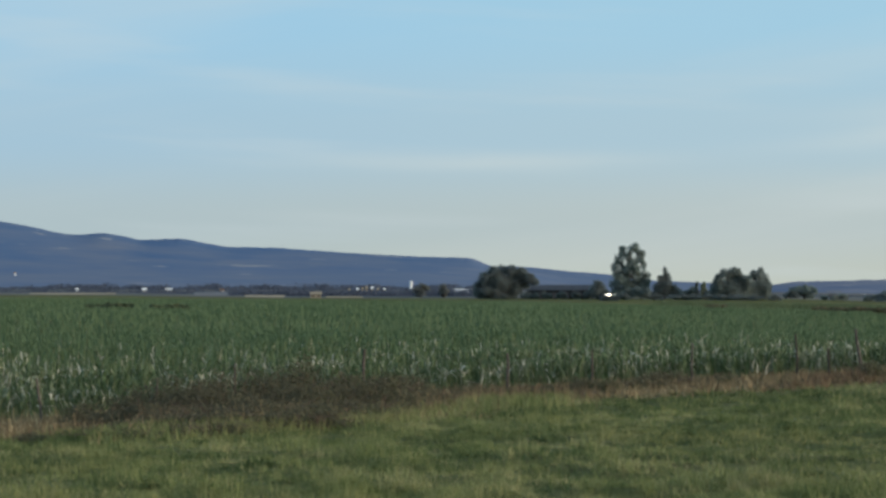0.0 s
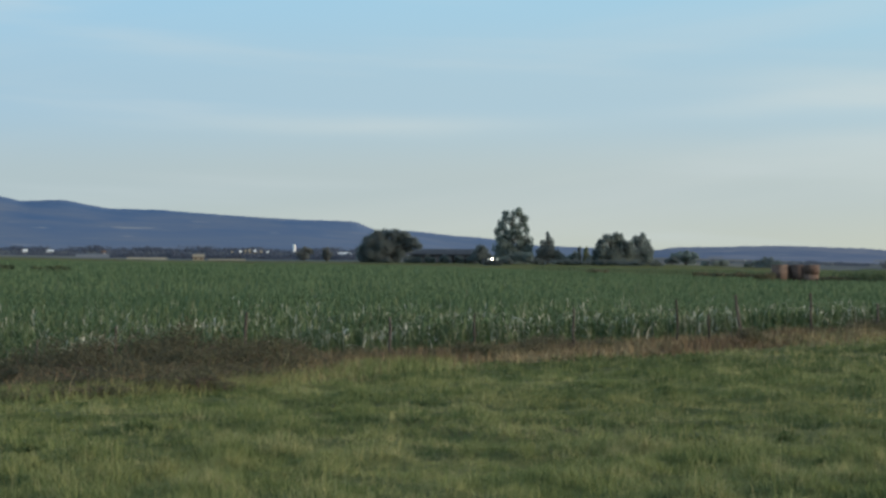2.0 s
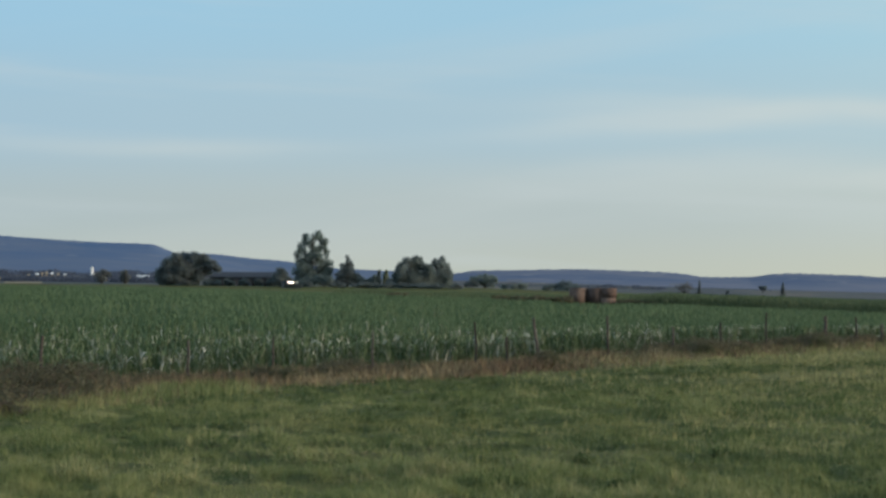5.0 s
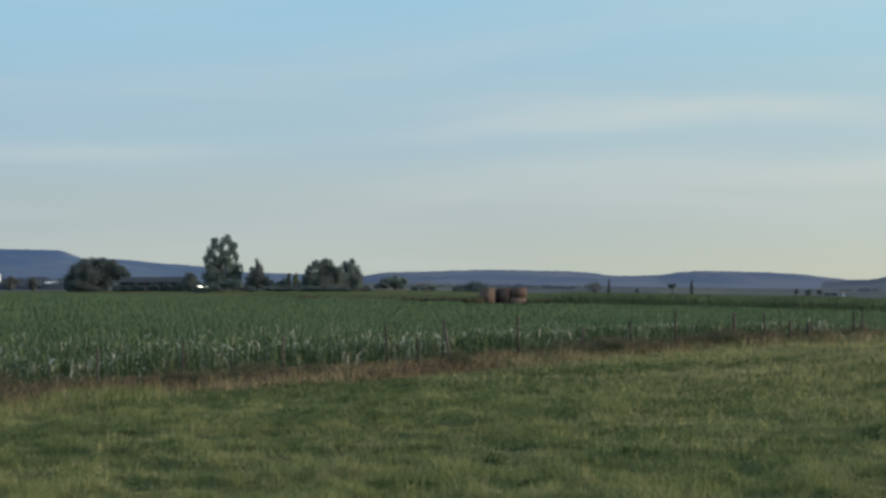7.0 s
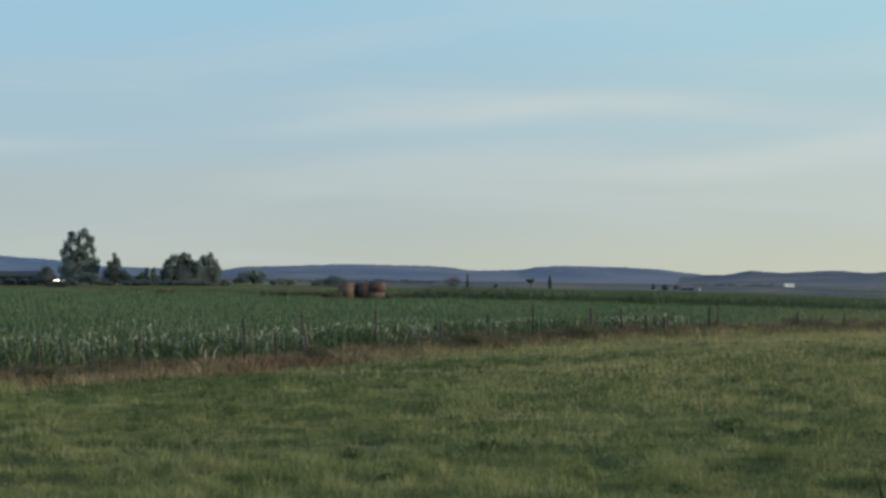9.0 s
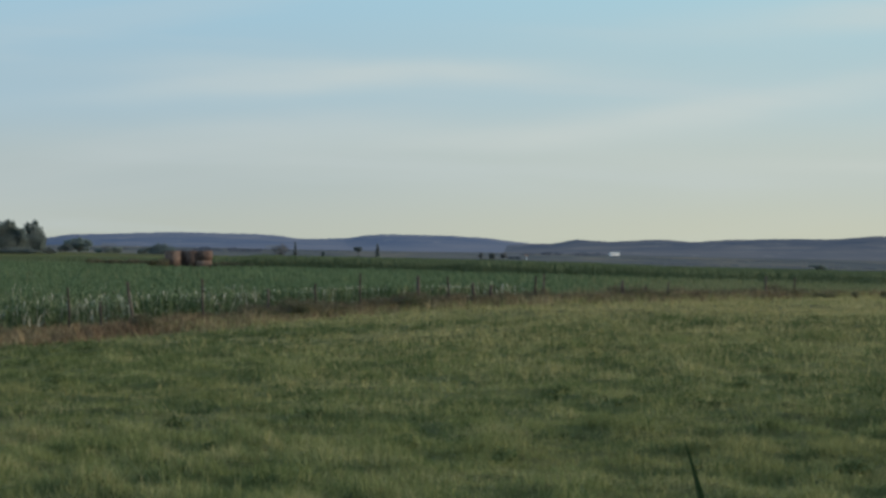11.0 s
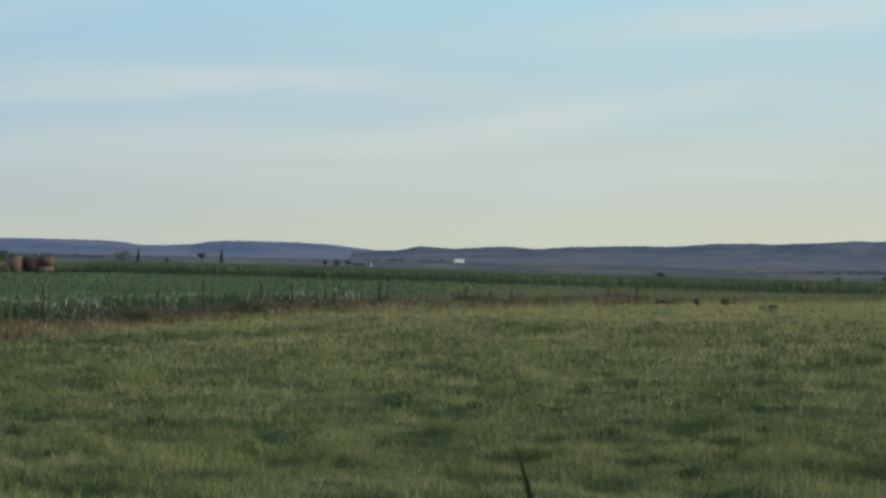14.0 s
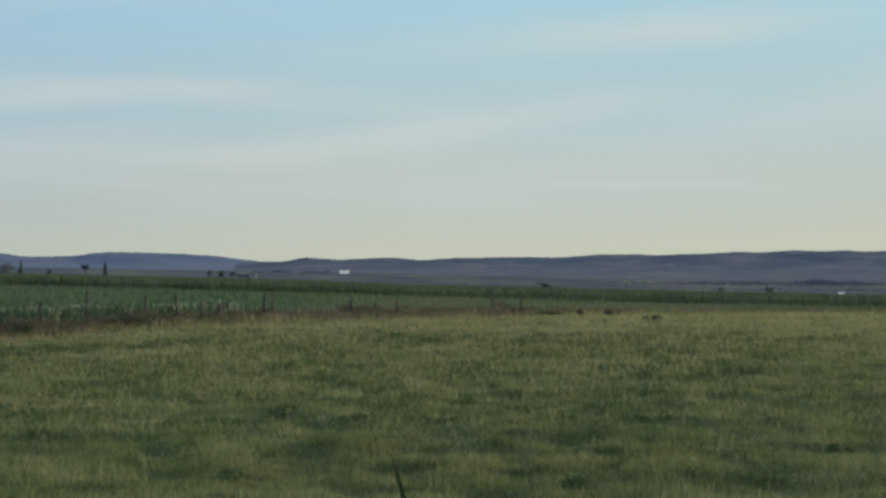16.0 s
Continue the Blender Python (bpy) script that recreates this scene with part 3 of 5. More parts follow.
def scatter(name, templates, rng, x, y, z, high, mat, label, category):
    """All plants of one kind of stuff, joined: each template turned, scaled and set at its places."""
    pick = rng.integers(0, len(templates), len(x))
    VV, LL, SS, base = [], [], [], 0
    for k, (V, L, S) in enumerate(templates):
        on = np.nonzero(pick == k)[0]
        if not len(on):
            continue
        a = rng.random(len(on)) * math.tau
        lean = rng.normal(size=(len(on), 2)) * 0.07
        h = high[on]
        X = (V[None, :, 0] * np.cos(a)[:, None] - V[None, :, 1] * np.sin(a)[:, None]) * h[:, None]
        Y = (V[None, :, 0] * np.sin(a)[:, None] + V[None, :, 1] * np.cos(a)[:, None]) * h[:, None]
        Z = V[None, :, 2] * h[:, None]
        X, Y = X + Z * lean[:, :1], Y + Z * lean[:, 1:]
        P = np.stack([X + x[on][:, None], Y + y[on][:, None], Z + z[on][:, None]], -1).reshape(-1, 3)
        LL.append((L[None, :] + (np.arange(len(on)) * len(V))[:, None] + base).ravel())
        SS.append(np.tile(S, len(on)))
        VV.append(P)
        base += len(P)
    ob = array_object(name, np.concatenate(VV), np.concatenate(LL), np.concatenate(SS), mat)
    return tagged(ob, label, category, kind="stuff")


def in_view(x, y, low=-12.6, high=35.5):
    az = np.degrees(np.arctan2(x, y))
    return (az > low) & (az < high)


def build_corn():
    rng = np.random.default_rng(11)
    ux, uy = 1 / 1.127, 0.52 / 1.127  # along the fence
    nx, ny = -uy, ux  # away from the eye

    def rows(s0, s1, gap, step, jitter):
        X, Y = [], []
        for s in np.arange(s0, s1, gap):
            p = np.arange(-30, 130, step) + rng.normal(size=len(np.arange(-30, 130, step))) * jitter
            X.append(p * ux + s * nx + rng.normal(size=len(p)) * 0.05)
            Y.append(58.1 + p * uy + s * ny + rng.normal(size=len(p)) * 0.05)
        x, y = np.concatenate(X), np.concatenate(Y)
        keep = in_view(x, y) & (x < 125 - 0.301 * y)
        return x[keep], y[keep]

    def tall(x, y, base=0.95):
        return np.interp(x, (8, 22), (1.0, 0.8)) * base * (0.82 + 0.30 * fnoise(x / 7, y / 7, 31)) * (0.9 + 0.2 * rng.random(len(x)))

    near = [corn_template(rng, 9, 5, wide=0.023) for _ in range(9)]
    x, y = rows(2.6, 11.8, 0.75, 0.18, 0.06)
    keep = x < 26
    x, y = x[keep], y[keep]
    scatter("corn_rows", near, rng, x, y, land(x, y) - 0.02, tall(x, y), M["corn"], "young green corn in rows with arching leaves", "corn")
    mid = [corn_template(rng, 6, 3, stalk=False, wide=0.026) for _ in range(5)]
    x, y = rows(11.0, 48.0, 0.75, 0.42, 0.12)
    left = (x < 24) & ((y - fence_y(x)) / 1.127 < 20 + 9 * rng.normal(size=len(x)))
    scatter("corn_rows", mid, rng, x[left], y[left], land(x[left], y[left]), tall(x[left], y[left]), M["corn"], "green corn stand behind the first rows", "corn")
    x, y = x[~left], y[~left]
    thin = rng.random(len(x)) < smooth(16.5, 23.0, np.degrees(np.arctan2(x, y)))
    scatter("corn_rows", mid, rng, x[~thin], y[~thin], land(x[~thin], y[~thin]), tall(x[~thin], y[~thin]), M["cornfar"], "green corn stand behind the first rows", "corn")
    x, y = x[thin], y[thin]
    scatter("corn_rows", mid, rng, x, y, land(x, y), tall(x, y, 0.75), M["corn_thin"], "thin yellowing corn behind the rise", "corn")
    # the rest of the field, thinner with distance
    far = [corn_template(rng, 3, 2, stalk=False, wide=0.040) for _ in range(5)]
    n = 100000
    d = np.sqrt(rng.random(n) * (372.0 ** 2 - 95.0 ** 2) + 95.0 ** 2)
    a = np.radians(-12.6 + 48.0 * rng.random(n))
    x, y = d * np.sin(a), d * np.cos(a)
    s = (y - fence_y(x)) / 1.127
    edge = 355 + 14 * (fnoise(x / 40, y * 0, 4) - 0.5)
    bare = (np.degrees(a) > 10.2) & (np.degrees(a) < 12.3) & (d > 232)  # stubble round the bale stack
    keep = (s > 46) & (x < 125 - 0.301 * y) & (d < edge) & ~bare
    x, y = x[keep], y[keep]
    thin = rng.random(len(x)) < smooth(18.0, 24.0, np.degrees(np.arctan2(x, y)))
    scatter("corn_canopy", far, rng, x[~thin], y[~thin], land(x[~thin], y[~thin]) + 0.1, tall(x[~thin], y[~thin], np.interp(np.hypot(x, y)[~thin], (220, 340), (0.95, 0.74))), M["cornfar"], "even green canopy of the wide corn field", "corn")
    x, y = x[thin], y[thin]
    scatter("corn_canopy", far, rng, x, y, land(x, y) + 0.1, tall(x, y, 0.85), M["corn_thin"], "thin yellowing end of the corn field", "corn")
    # the next field, beyond a grassy lane
    n = 44000
    d = np.sqrt(rng.random(n) * (410.0 ** 2 - 120.0 ** 2) + 120.0 ** 2)
    a = np.radians(5.0 + 30.5 * rng.random(n))
    x, y = d * np.sin(a), d * np.cos(a)
    az = np.degrees(a)
    keep = (x > 125 - 0.301 * y + 7) & (d < 400 - 5 * np.clip(az - 12, 0, 40)) & ((y > 275) | (x > 55))
    x, y = x[keep], y[keep]
    # its first rows stand close along the lane
    yy = np.repeat(np.arange(70, 300, 0.45), 9)
    xx = 125 - 0.301 * yy + 7 + np.tile(np.arange(9) * 0.75, len(yy) // 9) + rng.normal(size=len(yy)) * 0.1
    on = in_view(xx, yy, 5.0) & ((yy > 275) | (xx > 55))
    x, y = np.concatenate((x, xx[on])), np.concatenate((y, yy[on]))
    slim = [corn_template(rng, 4, 2, stalk=False, wide=0.022) for _ in range(5)]
    x, y = np.concatenate((x, x + rng.normal(size=len(x)) * 0.5)), np.concatenate((y, y + rng.normal(size=len(y)) * 0.5))
    scatter("corn_canopy", slim, rng, x, y, land(x, y) + 0.1, tall(x, y, np.interp(np.degrees(np.arctan2(x, y)), (11, 13, 19, 23), (1.0, 1.9, 1.9, 1.5))), M["crop"], "taller dark green crop beyond the field lane", "corn")


build_corn()


# ---- meadow grass ----
def blades(rng, x, y, high, wide, bend, segs):
    """Grass blades as slim bent strips: vertices, loops, sizes."""
    n = len(x)
    z = land(x, y) - 0.01
    a = rng.random(n) * math.tau
    la = rng.random(n) * math.tau
    lean = np.abs(rng.normal(size=n)) * bend
    cx, cy = np.cos(a) * wide / 2, np.sin(a) * wide / 2
    P = []
    for k in range(segs):
        f = k / segs
        w = 1 - 0.45 * f
        ox, oy = np.cos(la) * lean * high * f * f, np.sin(la) * lean * high * f * f
        zz = z + high * f * (1 - 0.25 * lean * f)
        P.append(np.stack([x + ox - cx * w, y + oy - cy * w, zz], -1))
        P.append(np.stack([x + ox + cx * w, y + oy + cy * w, zz], -1))
    P.append(np.stack([x + np.cos(la) * lean * high, y + np.sin(la) * lean * high, z + high * (1 - 0.25 * lean)], -1))
    per = 2 * segs + 1
    V = np.stack(P, 1).reshape(-1, 3)
    one, sizes = [], []
    for k in range(segs - 1):
        one += [2 * k, 2 * k + 1, 2 * k + 3, 2 * k + 2]
        sizes.append(4)
    one += [2 * segs - 2, 2 * segs - 1, 2 * segs]
    sizes.append(3)
    L = (np.array(one)[None, :] + (np.arange(n) * per)[:, None]).ravel()
    return V, L, np.tile(sizes, n)


def sector(rng, n, d0, d1, low=-12.5, high=35.5):
    d = np.sqrt(rng.random(n) * (d1 ** 2 - d0 ** 2) + d0 ** 2)
    a = np.radians(low + (high - low) * rng.random(n))
    return d * np.sin(a), d * np.cos(a), d


def build_grass():
    rng = np.random.default_rng(5)
    VV, LL, SS, base = [], [], [], 0
    for n, d0, d1, wide, segs, tall in ((260000, 12.5, 26, 0.0075, 2, 0.10), (300000, 26, 48, 0.013, 1, 0.095), (230000, 48, 112, 0.024, 1, 0.095)):
        x, y, d = sector(rng, n, d0, d1)
        clump = 0.4 * fnoise(x / 0.30, y / 0.55, 41, 2) + 0.6 * fnoise(x / 0.5, y / 0.9, 71, 2)
        patch = fnoise(x / 3.4, y / 6.0, 47, 3)
        keep = ((y - fence_y(x)) / 1.127 < 0.6) & (rng.random(n) < 0.32 + 1.2 * np.clip(clump - 0.25, 0, 1) * (0.7 + 0.6 * patch))
        x, y, clump, patch = x[keep], y[keep], clump[keep], patch[keep]
        high = tall * (0.15 + 3.2 * clump ** 2.2) * (0.75 + 0.55 * patch) * (0.6 + 0.8 * rng.random(len(x)))
        # a few seed stems stand higher
        stem = rng.random(len(x)) < 0.003 + 0.06 * np.clip(fnoise(x / 2.0, y / 5.0, 53) - 0.42, 0, 1)
        high = np.where(stem, high * 1.5 + 0.13, high)
        V, L, S = blades(rng, x, y, high, wide * np.where(stem, 0.8, 1.0) * (0.7 + 0.6 * rng.random(len(x))), np.where(stem, 0.25, 0.95), segs)
        VV.append(V), LL.append(L + base), SS.append(S)
        base += len(V)
    # rank grass growing up into the front of the thicket
    n = 30000
    p = -13 + 14.5 * rng.random(n)
    s = np.interp(p, (-13, -10, -6, -3, 1), (-10.2, -9.6, -7.6, -5.2, -3.0)) + rng.normal(size=n) * 1.1
    x, y = p / 1.127 - s * 0.52 / 1.127, 58.1 + p * 0.52 / 1.127 + s / 1.127
    keep = rng.random(n) < np.clip(2.2 * fnoise(x / 1.1, y / 1.1, 67) - 0.45, 0, 1)
    x, y = x[keep], y[keep]
    V, L, S = blades(rng, x, y, 0.16 + 0.24 * rng.random(len(x)), 0.016 + 0.012 * rng.random(len(x)), 0.8, 1)
    VV.append(V), LL.append(L + base), SS.append(S)
    base += len(V)
    # and along the foot of the fence
    n = 15000
    p, s = 9 + 46 * rng.random(n), -0.7 + rng.normal(size=n) * 0.55
    x, y = p / 1.127 - s * 0.52 / 1.127, 58.1 + p * 0.52 / 1.127 + s / 1.127
    keep = rng.random(n) < np.clip(2.2 * fnoise(x / 1.6, y / 1.6, 73) - 0.45, 0, 1)
    x, y = x[keep], y[keep]
    V, L, S = blades(rng, x, y, 0.12 + 0.24 * rng.random(len(x)), 0.018 + 0.012 * rng.random(len(x)), 0.8, 1)
    VV.append(V), LL.append(L + base), SS.append(S)
    base += len(V)
    # the verge round the camera
    r, a = 1.2 + 12 * rng.random(26000), rng.random(26000) * math.tau
    x, y = r * np.sin(a), r * np.cos(a)
    V, L, S = blades(rng, x, y, 0.05 + 0.10 * rng.random(len(x)), 0.006 + 0 * x, 0.9, 1)
    VV.append(V), LL.append(L + base), SS.append(S)
    ob = array_object("grass", np.concatenate(VV), np.concatenate(LL), np.concatenate(SS), M["grass"])
    tagged(ob, "rough green meadow grass with pale seed stems", "grass", kind="stuff")
    # dense dark tussocks scattered over the meadow: a few large ones and many small, added to darken hollows too
    VV, LL, SS, base = [], [], [], 0
    for n, each, low, spread in ((520, 150, 0.10, 0.28), (3000, 50, 0.05, 0.12)):
        x, y, d = sector(rng, n, 15, 60, -12, 34)
        keep = ((y - fence_y(x)) / 1.127 < -2.0) & (fnoise(x / 2.5, y / 4, 83) > 0.38)
        x, y, d = x[keep], y[keep], d[keep]
        wide = np.repeat(low + spread * rng.random(len(x)) ** 2, each)
        bx = np.repeat(x, each) + rng.normal(size=len(wide)) * wide * 1.3
        by = np.repeat(y, each) + rng.normal(size=len(wide)) * wide
        V, L, S = blades(rng, bx, by, (0.08 + 0.35 * wide) * (0.5 + 0.8 * rng.random(len(wide))), np.repeat(0.006 + 0.00028 * d, each), 1.1, 1)
        VV.append(V), LL.append(L + base), SS.append(S)
        base += len(V)
    ob = array_object("tussocks", np.concatenate(VV), np.concatenate(LL), np.concatenate(SS), M["weed"])
    tagged(ob, "dense dark green tussocks and dark hollows of the meadow", "grass", kind="stuff")
    # paler, seeding grass on the rise; its spread also paints the hazy glow
    x, y, d = sector(rng, 190000, 26, 112, 6.0, 35.5)
    az = np.degrees(np.arctan2(x, y))
    want = smooth(7, 20, az) * smooth(24, 55, d) * np.clip(2.0 * fnoise(x / 2.5, y / 5.0, 57) - 0.3, 0, 1)
    keep = ((y - fence_y(x)) / 1.127 < 0.6) & (rng.random(len(x)) < want)
    x, y = x[keep], y[keep]
    high = 0.15 * (0.5 + fnoise(x / 0.9, y / 1.2, 59)) * (0.7 + 0.7 * rng.random(len(x)))
    V, L, S = blades(rng, x, y, high, 0.020 * (0.7 + 0.6 * rng.random(len(x))), 0.7, 1)
    ob = array_object("pale_grass", V, L, S, M["pale_grass"])
    tagged(ob, "pale yellowish seeding grass on the meadow rise", "grass", kind="stuff")
    # dry grass along the fence
    n = 225000
    p = -16 + 92 * rng.random(n)
    s = np.where(p > 14, 0.1, -0.2) + rng.normal(size=n) * np.where(p > 14, 1.1, 1.6)
    x, y = p / 1.127 - s * 0.52 / 1.127, 58.1 + p * 0.52 / 1.127 + s / 1.127
    keep = rng.random(n) < np.clip(1.6 * fnoise(x / 2.2, y / 2.2, 61) - 0.25, 0, 1) * np.interp(x, (-12, -3, 5, 14, 22, 40, 50), (0.6, 0.75, 1, 0.9, 0.4, 0.22, 0.12))
    x, y = x[keep], y[keep]
    high = 0.31 * (0.5 + fnoise(x / 0.8, y / 0.8, 63)) * (0.6 + 0.8 * rng.random(len(x)))
    V, L, S = blades(rng, x, y, high, 0.020 + 0.012 * rng.random(len(x)), 0.85, 1)
    # and thinly through the low end of the thicket
    n = 14000
    p, s = -13 + 9 * rng.random(n), -3.5 - 6.5 * rng.random(n)
    x, y = p / 1.127 - s * 0.52 / 1.127, 58.1 + p * 0.52 / 1.127 + s / 1.127
    keep = rng.random(n) < np.clip(2.4 * fnoise(x / 1.4, y / 2.2, 69) - 0.7, 0, 1)
    x, y = x[keep], y[keep]
    V2, L2, S2 = blades(rng, x, y, 0.12 + 0.22 * rng.random(len(x)), 0.014 + 0.010 * rng.random(len(x)), 0.8, 1)
    V, L, S = np.concatenate((V, V2)), np.concatenate((L, L2 + len(V))), np.concatenate((S, S2))
    n = 1500
    p = -13 + 15 * rng.random(n)
    s = np.interp(p, (-13, -10, -6, -3, 2), (-8.5, -8.0, -6.0, -4.0, -1.2)) + rng.normal(size=n) * 1.5
    x, y = p / 1.127 - s * 0.52 / 1.127, 58.1 + p * 0.52 / 1.127 + s / 1.127
    V2, L2, S2 = blades(rng, x, y, 0.30 + 0.35 * rng.random(n), 0.014 + 0.008 * rng.random(n), 0.5, 2)
    V, L, S = np.concatenate((V, V2)), np.concatenate((L, L2 + len(V))), np.concatenate((S, S2))
    ob = array_object("dry_grass", V, L, S, M["straw"])
    tagged(ob, "strip of dry reddish-tan grass along the fence", "grass", kind="stuff")


build_grass()


# ---- fence posts ----
def fence_post(x, top, lean, thick, shadowed):
    y = float(fence_y(x))
    z = float(land(x, y))
    high = EYE + math.hypot(x, y) * math.tan(radians(top)) - z
    bm = bmesh.new()
    k = high / 4
    thick *= 0.58
    tube(bm, [(lean * i * k + 0.012 * math.sin(2.1 * i + x), 0.01 * math.cos(i + x), -0.3 if i == 0 else i * k) for i in range(5)], [thick * f for f in (1.1, 1.06, 1.0, 0.96, 0.84)], 7)
    bmesh.ops.bevel(bm, geom=[e for e in bm.edges if all(v.co.z > high * 0.97 for v in e.verts)], offset=thick * 0.25, segments=1, affect="EDGES")
    ob = part("fence_post", bm, M["post"])
    ob.matrix_basis = pose(x, y, z, 0, 0, 0)
    tagged(ob, "weathered wooden fence post standing in dry grass" if not shadowed else "weathered leaning fence post among dark brambles", "fence post", "posts along the corn field")


# bearing, height angle of the top, lean, radius
POSTS = ((-9.54, -2.02, -0.12, 0.055), (-6.86, -2.0, -0.01, 0.045), (-5.05, -1.68, 0.02, 0.05), (-2.0, -1.35, 0.05, 0.07), (1.5, -1.45, 0.0, 0.06), (3.5, -1.35, 0.03, 0.05),
         (5.9, -1.2, 0.0, 0.05), (8.39, -0.99, -0.03, 0.055), (9.13, -1.33, -0.02, 0.06), (9.92, -0.87, -0.15, 0.075), (11.55, -0.81, -0.04, 0.06), (13.07, -1.06, 0.03, 0.065),
         (14.21, -0.94, 0.0, 0.06), (15.28, -0.70, 0.0, 0.055), (16.66, -0.77, 0.02, 0.10), (17.39, -0.78, 0.0, 0.055), (18.0, -0.94, -0.02, 0.08), (18.41, -1.0, 0.03, 0.11), (19.47, -0.78, 0.02, 0.06),
         (19.68, -0.72, 0.0, 0.06), (21.56, -0.89, 0.01, 0.09), (22.11, -1.0, 0.0, 0.06), (22.65, -0.91, 0.0, 0.055), (24.95, -0.80, 0.02, 0.07), (25.63, -0.82, 0.0, 0.06))
for az, top, lean, thick in POSTS:
    t = math.tan(radians(az))
    fence_post(58.1 * t / (1 - 0.52 * t), top, lean, thick, -8 < az < 0 or az > 13)


# ---- brambles and weeds ----
def bramble(x, y, wide, deep, high, seed, count, label="dark brown bramble thicket against the fence", name="bramble_bush", leaf="bramble", size=0.03):
    rng = np.random.default_rng(seed)
    z = float(land(x, y))
    bush = thing(name, (x, y, z), label, "bush")
    lobes = []
    for i in range(max(4, int(wide * 4))):
        u = rng.random() * 2 - 1
        h = 1.2 * high * (0.6 + 0.4 * rng.random()) * (1 - 0.4 * u * u)
        lobes.append((u * wide / 2, (rng.random() - 0.5) * deep, h * 0.5, wide * 0.16 + 0.12, deep * 0.30 + 0.1, h * 0.5))
    V = leaf_cloud(rng, lobes, int(count * 2.6), size, 0.3)
    V = V[np.repeat(V.reshape(-1, 4, 3)[:, :, 2].min(1) > -0.02, 4)]
    tagged(cloud_object("leaves", V, M[leaf], bush), kind="stuff")
    bm = bmesh.new()
    for i in range(int(10 + wide * 9)):
        a, b = (rng.random() - 0.5) * wide * 0.9, (rng.random() - 0.5) * deep * 0.8
        r, h = 0.2 + 0.5 * rng.random(), high * (0.7 + 0.5 * rng.random())
        w = rng.random() * math.tau
        tube(bm, [(a, b, 0), (a + 0.35 * r * math.cos(w), b + 0.35 * r * math.sin(w), h * 0.6), (a + r * math.cos(w), b + r * math.sin(w), h * (0.9 if i % 2 else 0.62))], (0.008, 0.006, 0.003), 4)
    tagged(part("tangle", bm, M["twig"], bush), kind="stuff")
    return bush


def on_fence(p, s):
    return p / 1.127 - s * 0.52 / 1.127, 58.1 + p * 0.52 / 1.127 + s / 1.127


# long thicket on the near side of the fence, then lower clumps farther on
for i, (p, s, wide, high, count) in enumerate((
        (-9.0, -1.6, 2.0, 0.66, 1600), (-7.8, -2.0, 2.6, 1.05, 2900), (-6.2, -2.2, 2.6, 1.22, 3300), (-4.5, -2.0, 2.6, 1.22, 3200), (-3.0, -1.6, 2.2, 1.05, 2400), (-1.7, -0.9, 2.0, 0.75, 1700),
        (-9.0, -3.6, 2.0, 0.55, 1300), (-7.6, -4.2, 2.4, 0.78, 1800), (-5.8, -4.3, 2.4, 0.82, 1900), (-4.0, -3.8, 2.4, 0.75, 1800), (-2.5, -3.0, 2.0, 0.6, 1300),
        (-10.4, -5.2, 1.8, 0.26, 600), (-8.8, -6.0, 2.2, 0.58, 1300), (-7.0, -6.2, 2.2, 0.55, 1200), (-5.4, -5.8, 2.0, 0.5, 1000),
        (-11.6, -7.4, 2.0, 0.24, 600), (-9.9, -8.0, 2.0, 0.42, 1100), (-8.4, -7.8, 2.2, 0.6, 1300), (-12.6, -9.0, 1.8, 0.22, 500), (-11.0, -9.6, 2.0, 0.30, 800), (-9.2, -9.2, 2.0, 0.5, 1000), (-7.2, -8.0, 2.0, 0.48, 900), (-10.4, -11.0, 2.0, 0.32, 800), (-12.2, -10.8, 1.8, 0.24, 500), (-8.6, -10.4, 2.0, 0.42, 900), (-6.0, -7.6, 1.8, 0.40, 700), (-4.4, -5.8, 1.8, 0.42, 700),
        (-0.6, -0.6, 1.8, 0.55, 1200), (0.8, -0.5, 1.8, 0.48, 1100), (2.3, -0.5, 1.8, 0.46, 1100), (3.8, -0.4, 1.8, 0.48, 1100), (5.2, -0.3, 1.8, 0.46, 1100), (6.5, -0.2, 1.8, 0.5, 1200), (7.9, -0.1, 1.6, 0.42, 800), (9.6, 0.1, 1.2, 0.32, 400), (12.0, -0.9, 0.85, 0.56, 1000),
        (15.4, 0.0, 1.4, 0.36, 600), (16.6, -0.1, 1.8, 0.5, 1100), (17.8, -0.2, 2.2, 0.62, 1700), (19.5, 0.0, 1.8, 0.48, 1000), (20.8, 0.1, 1.8, 0.42, 900), (22.2, 0.0, 1.8, 0.5, 1100), (23.6, 0.1, 2.0, 0.56, 1200), (25.1, 0.1, 1.6, 0.42, 800), (26.3, 0.0, 1.2, 0.56, 700), (27.7, 0.2, 1.8, 0.42, 700), (29.2, 0.2, 1.8, 0.48, 800), (30.8, 0.2, 1.8, 0.42, 700), (32.4, 0.2, 1.8, 0.58, 900), (34.2, 0.3, 2.0, 0.42, 700), (36.4, 0.4, 1.8, 0.5, 700), (38.6, 0.4, 2.0, 0.42, 600), (41.0, 0.4, 2.0, 0.5, 600), (43.6, 0.4, 2.2, 0.42, 500))):
    bramble(*on_fence(p, s), wide, 1.1, high, 100 + i, count)


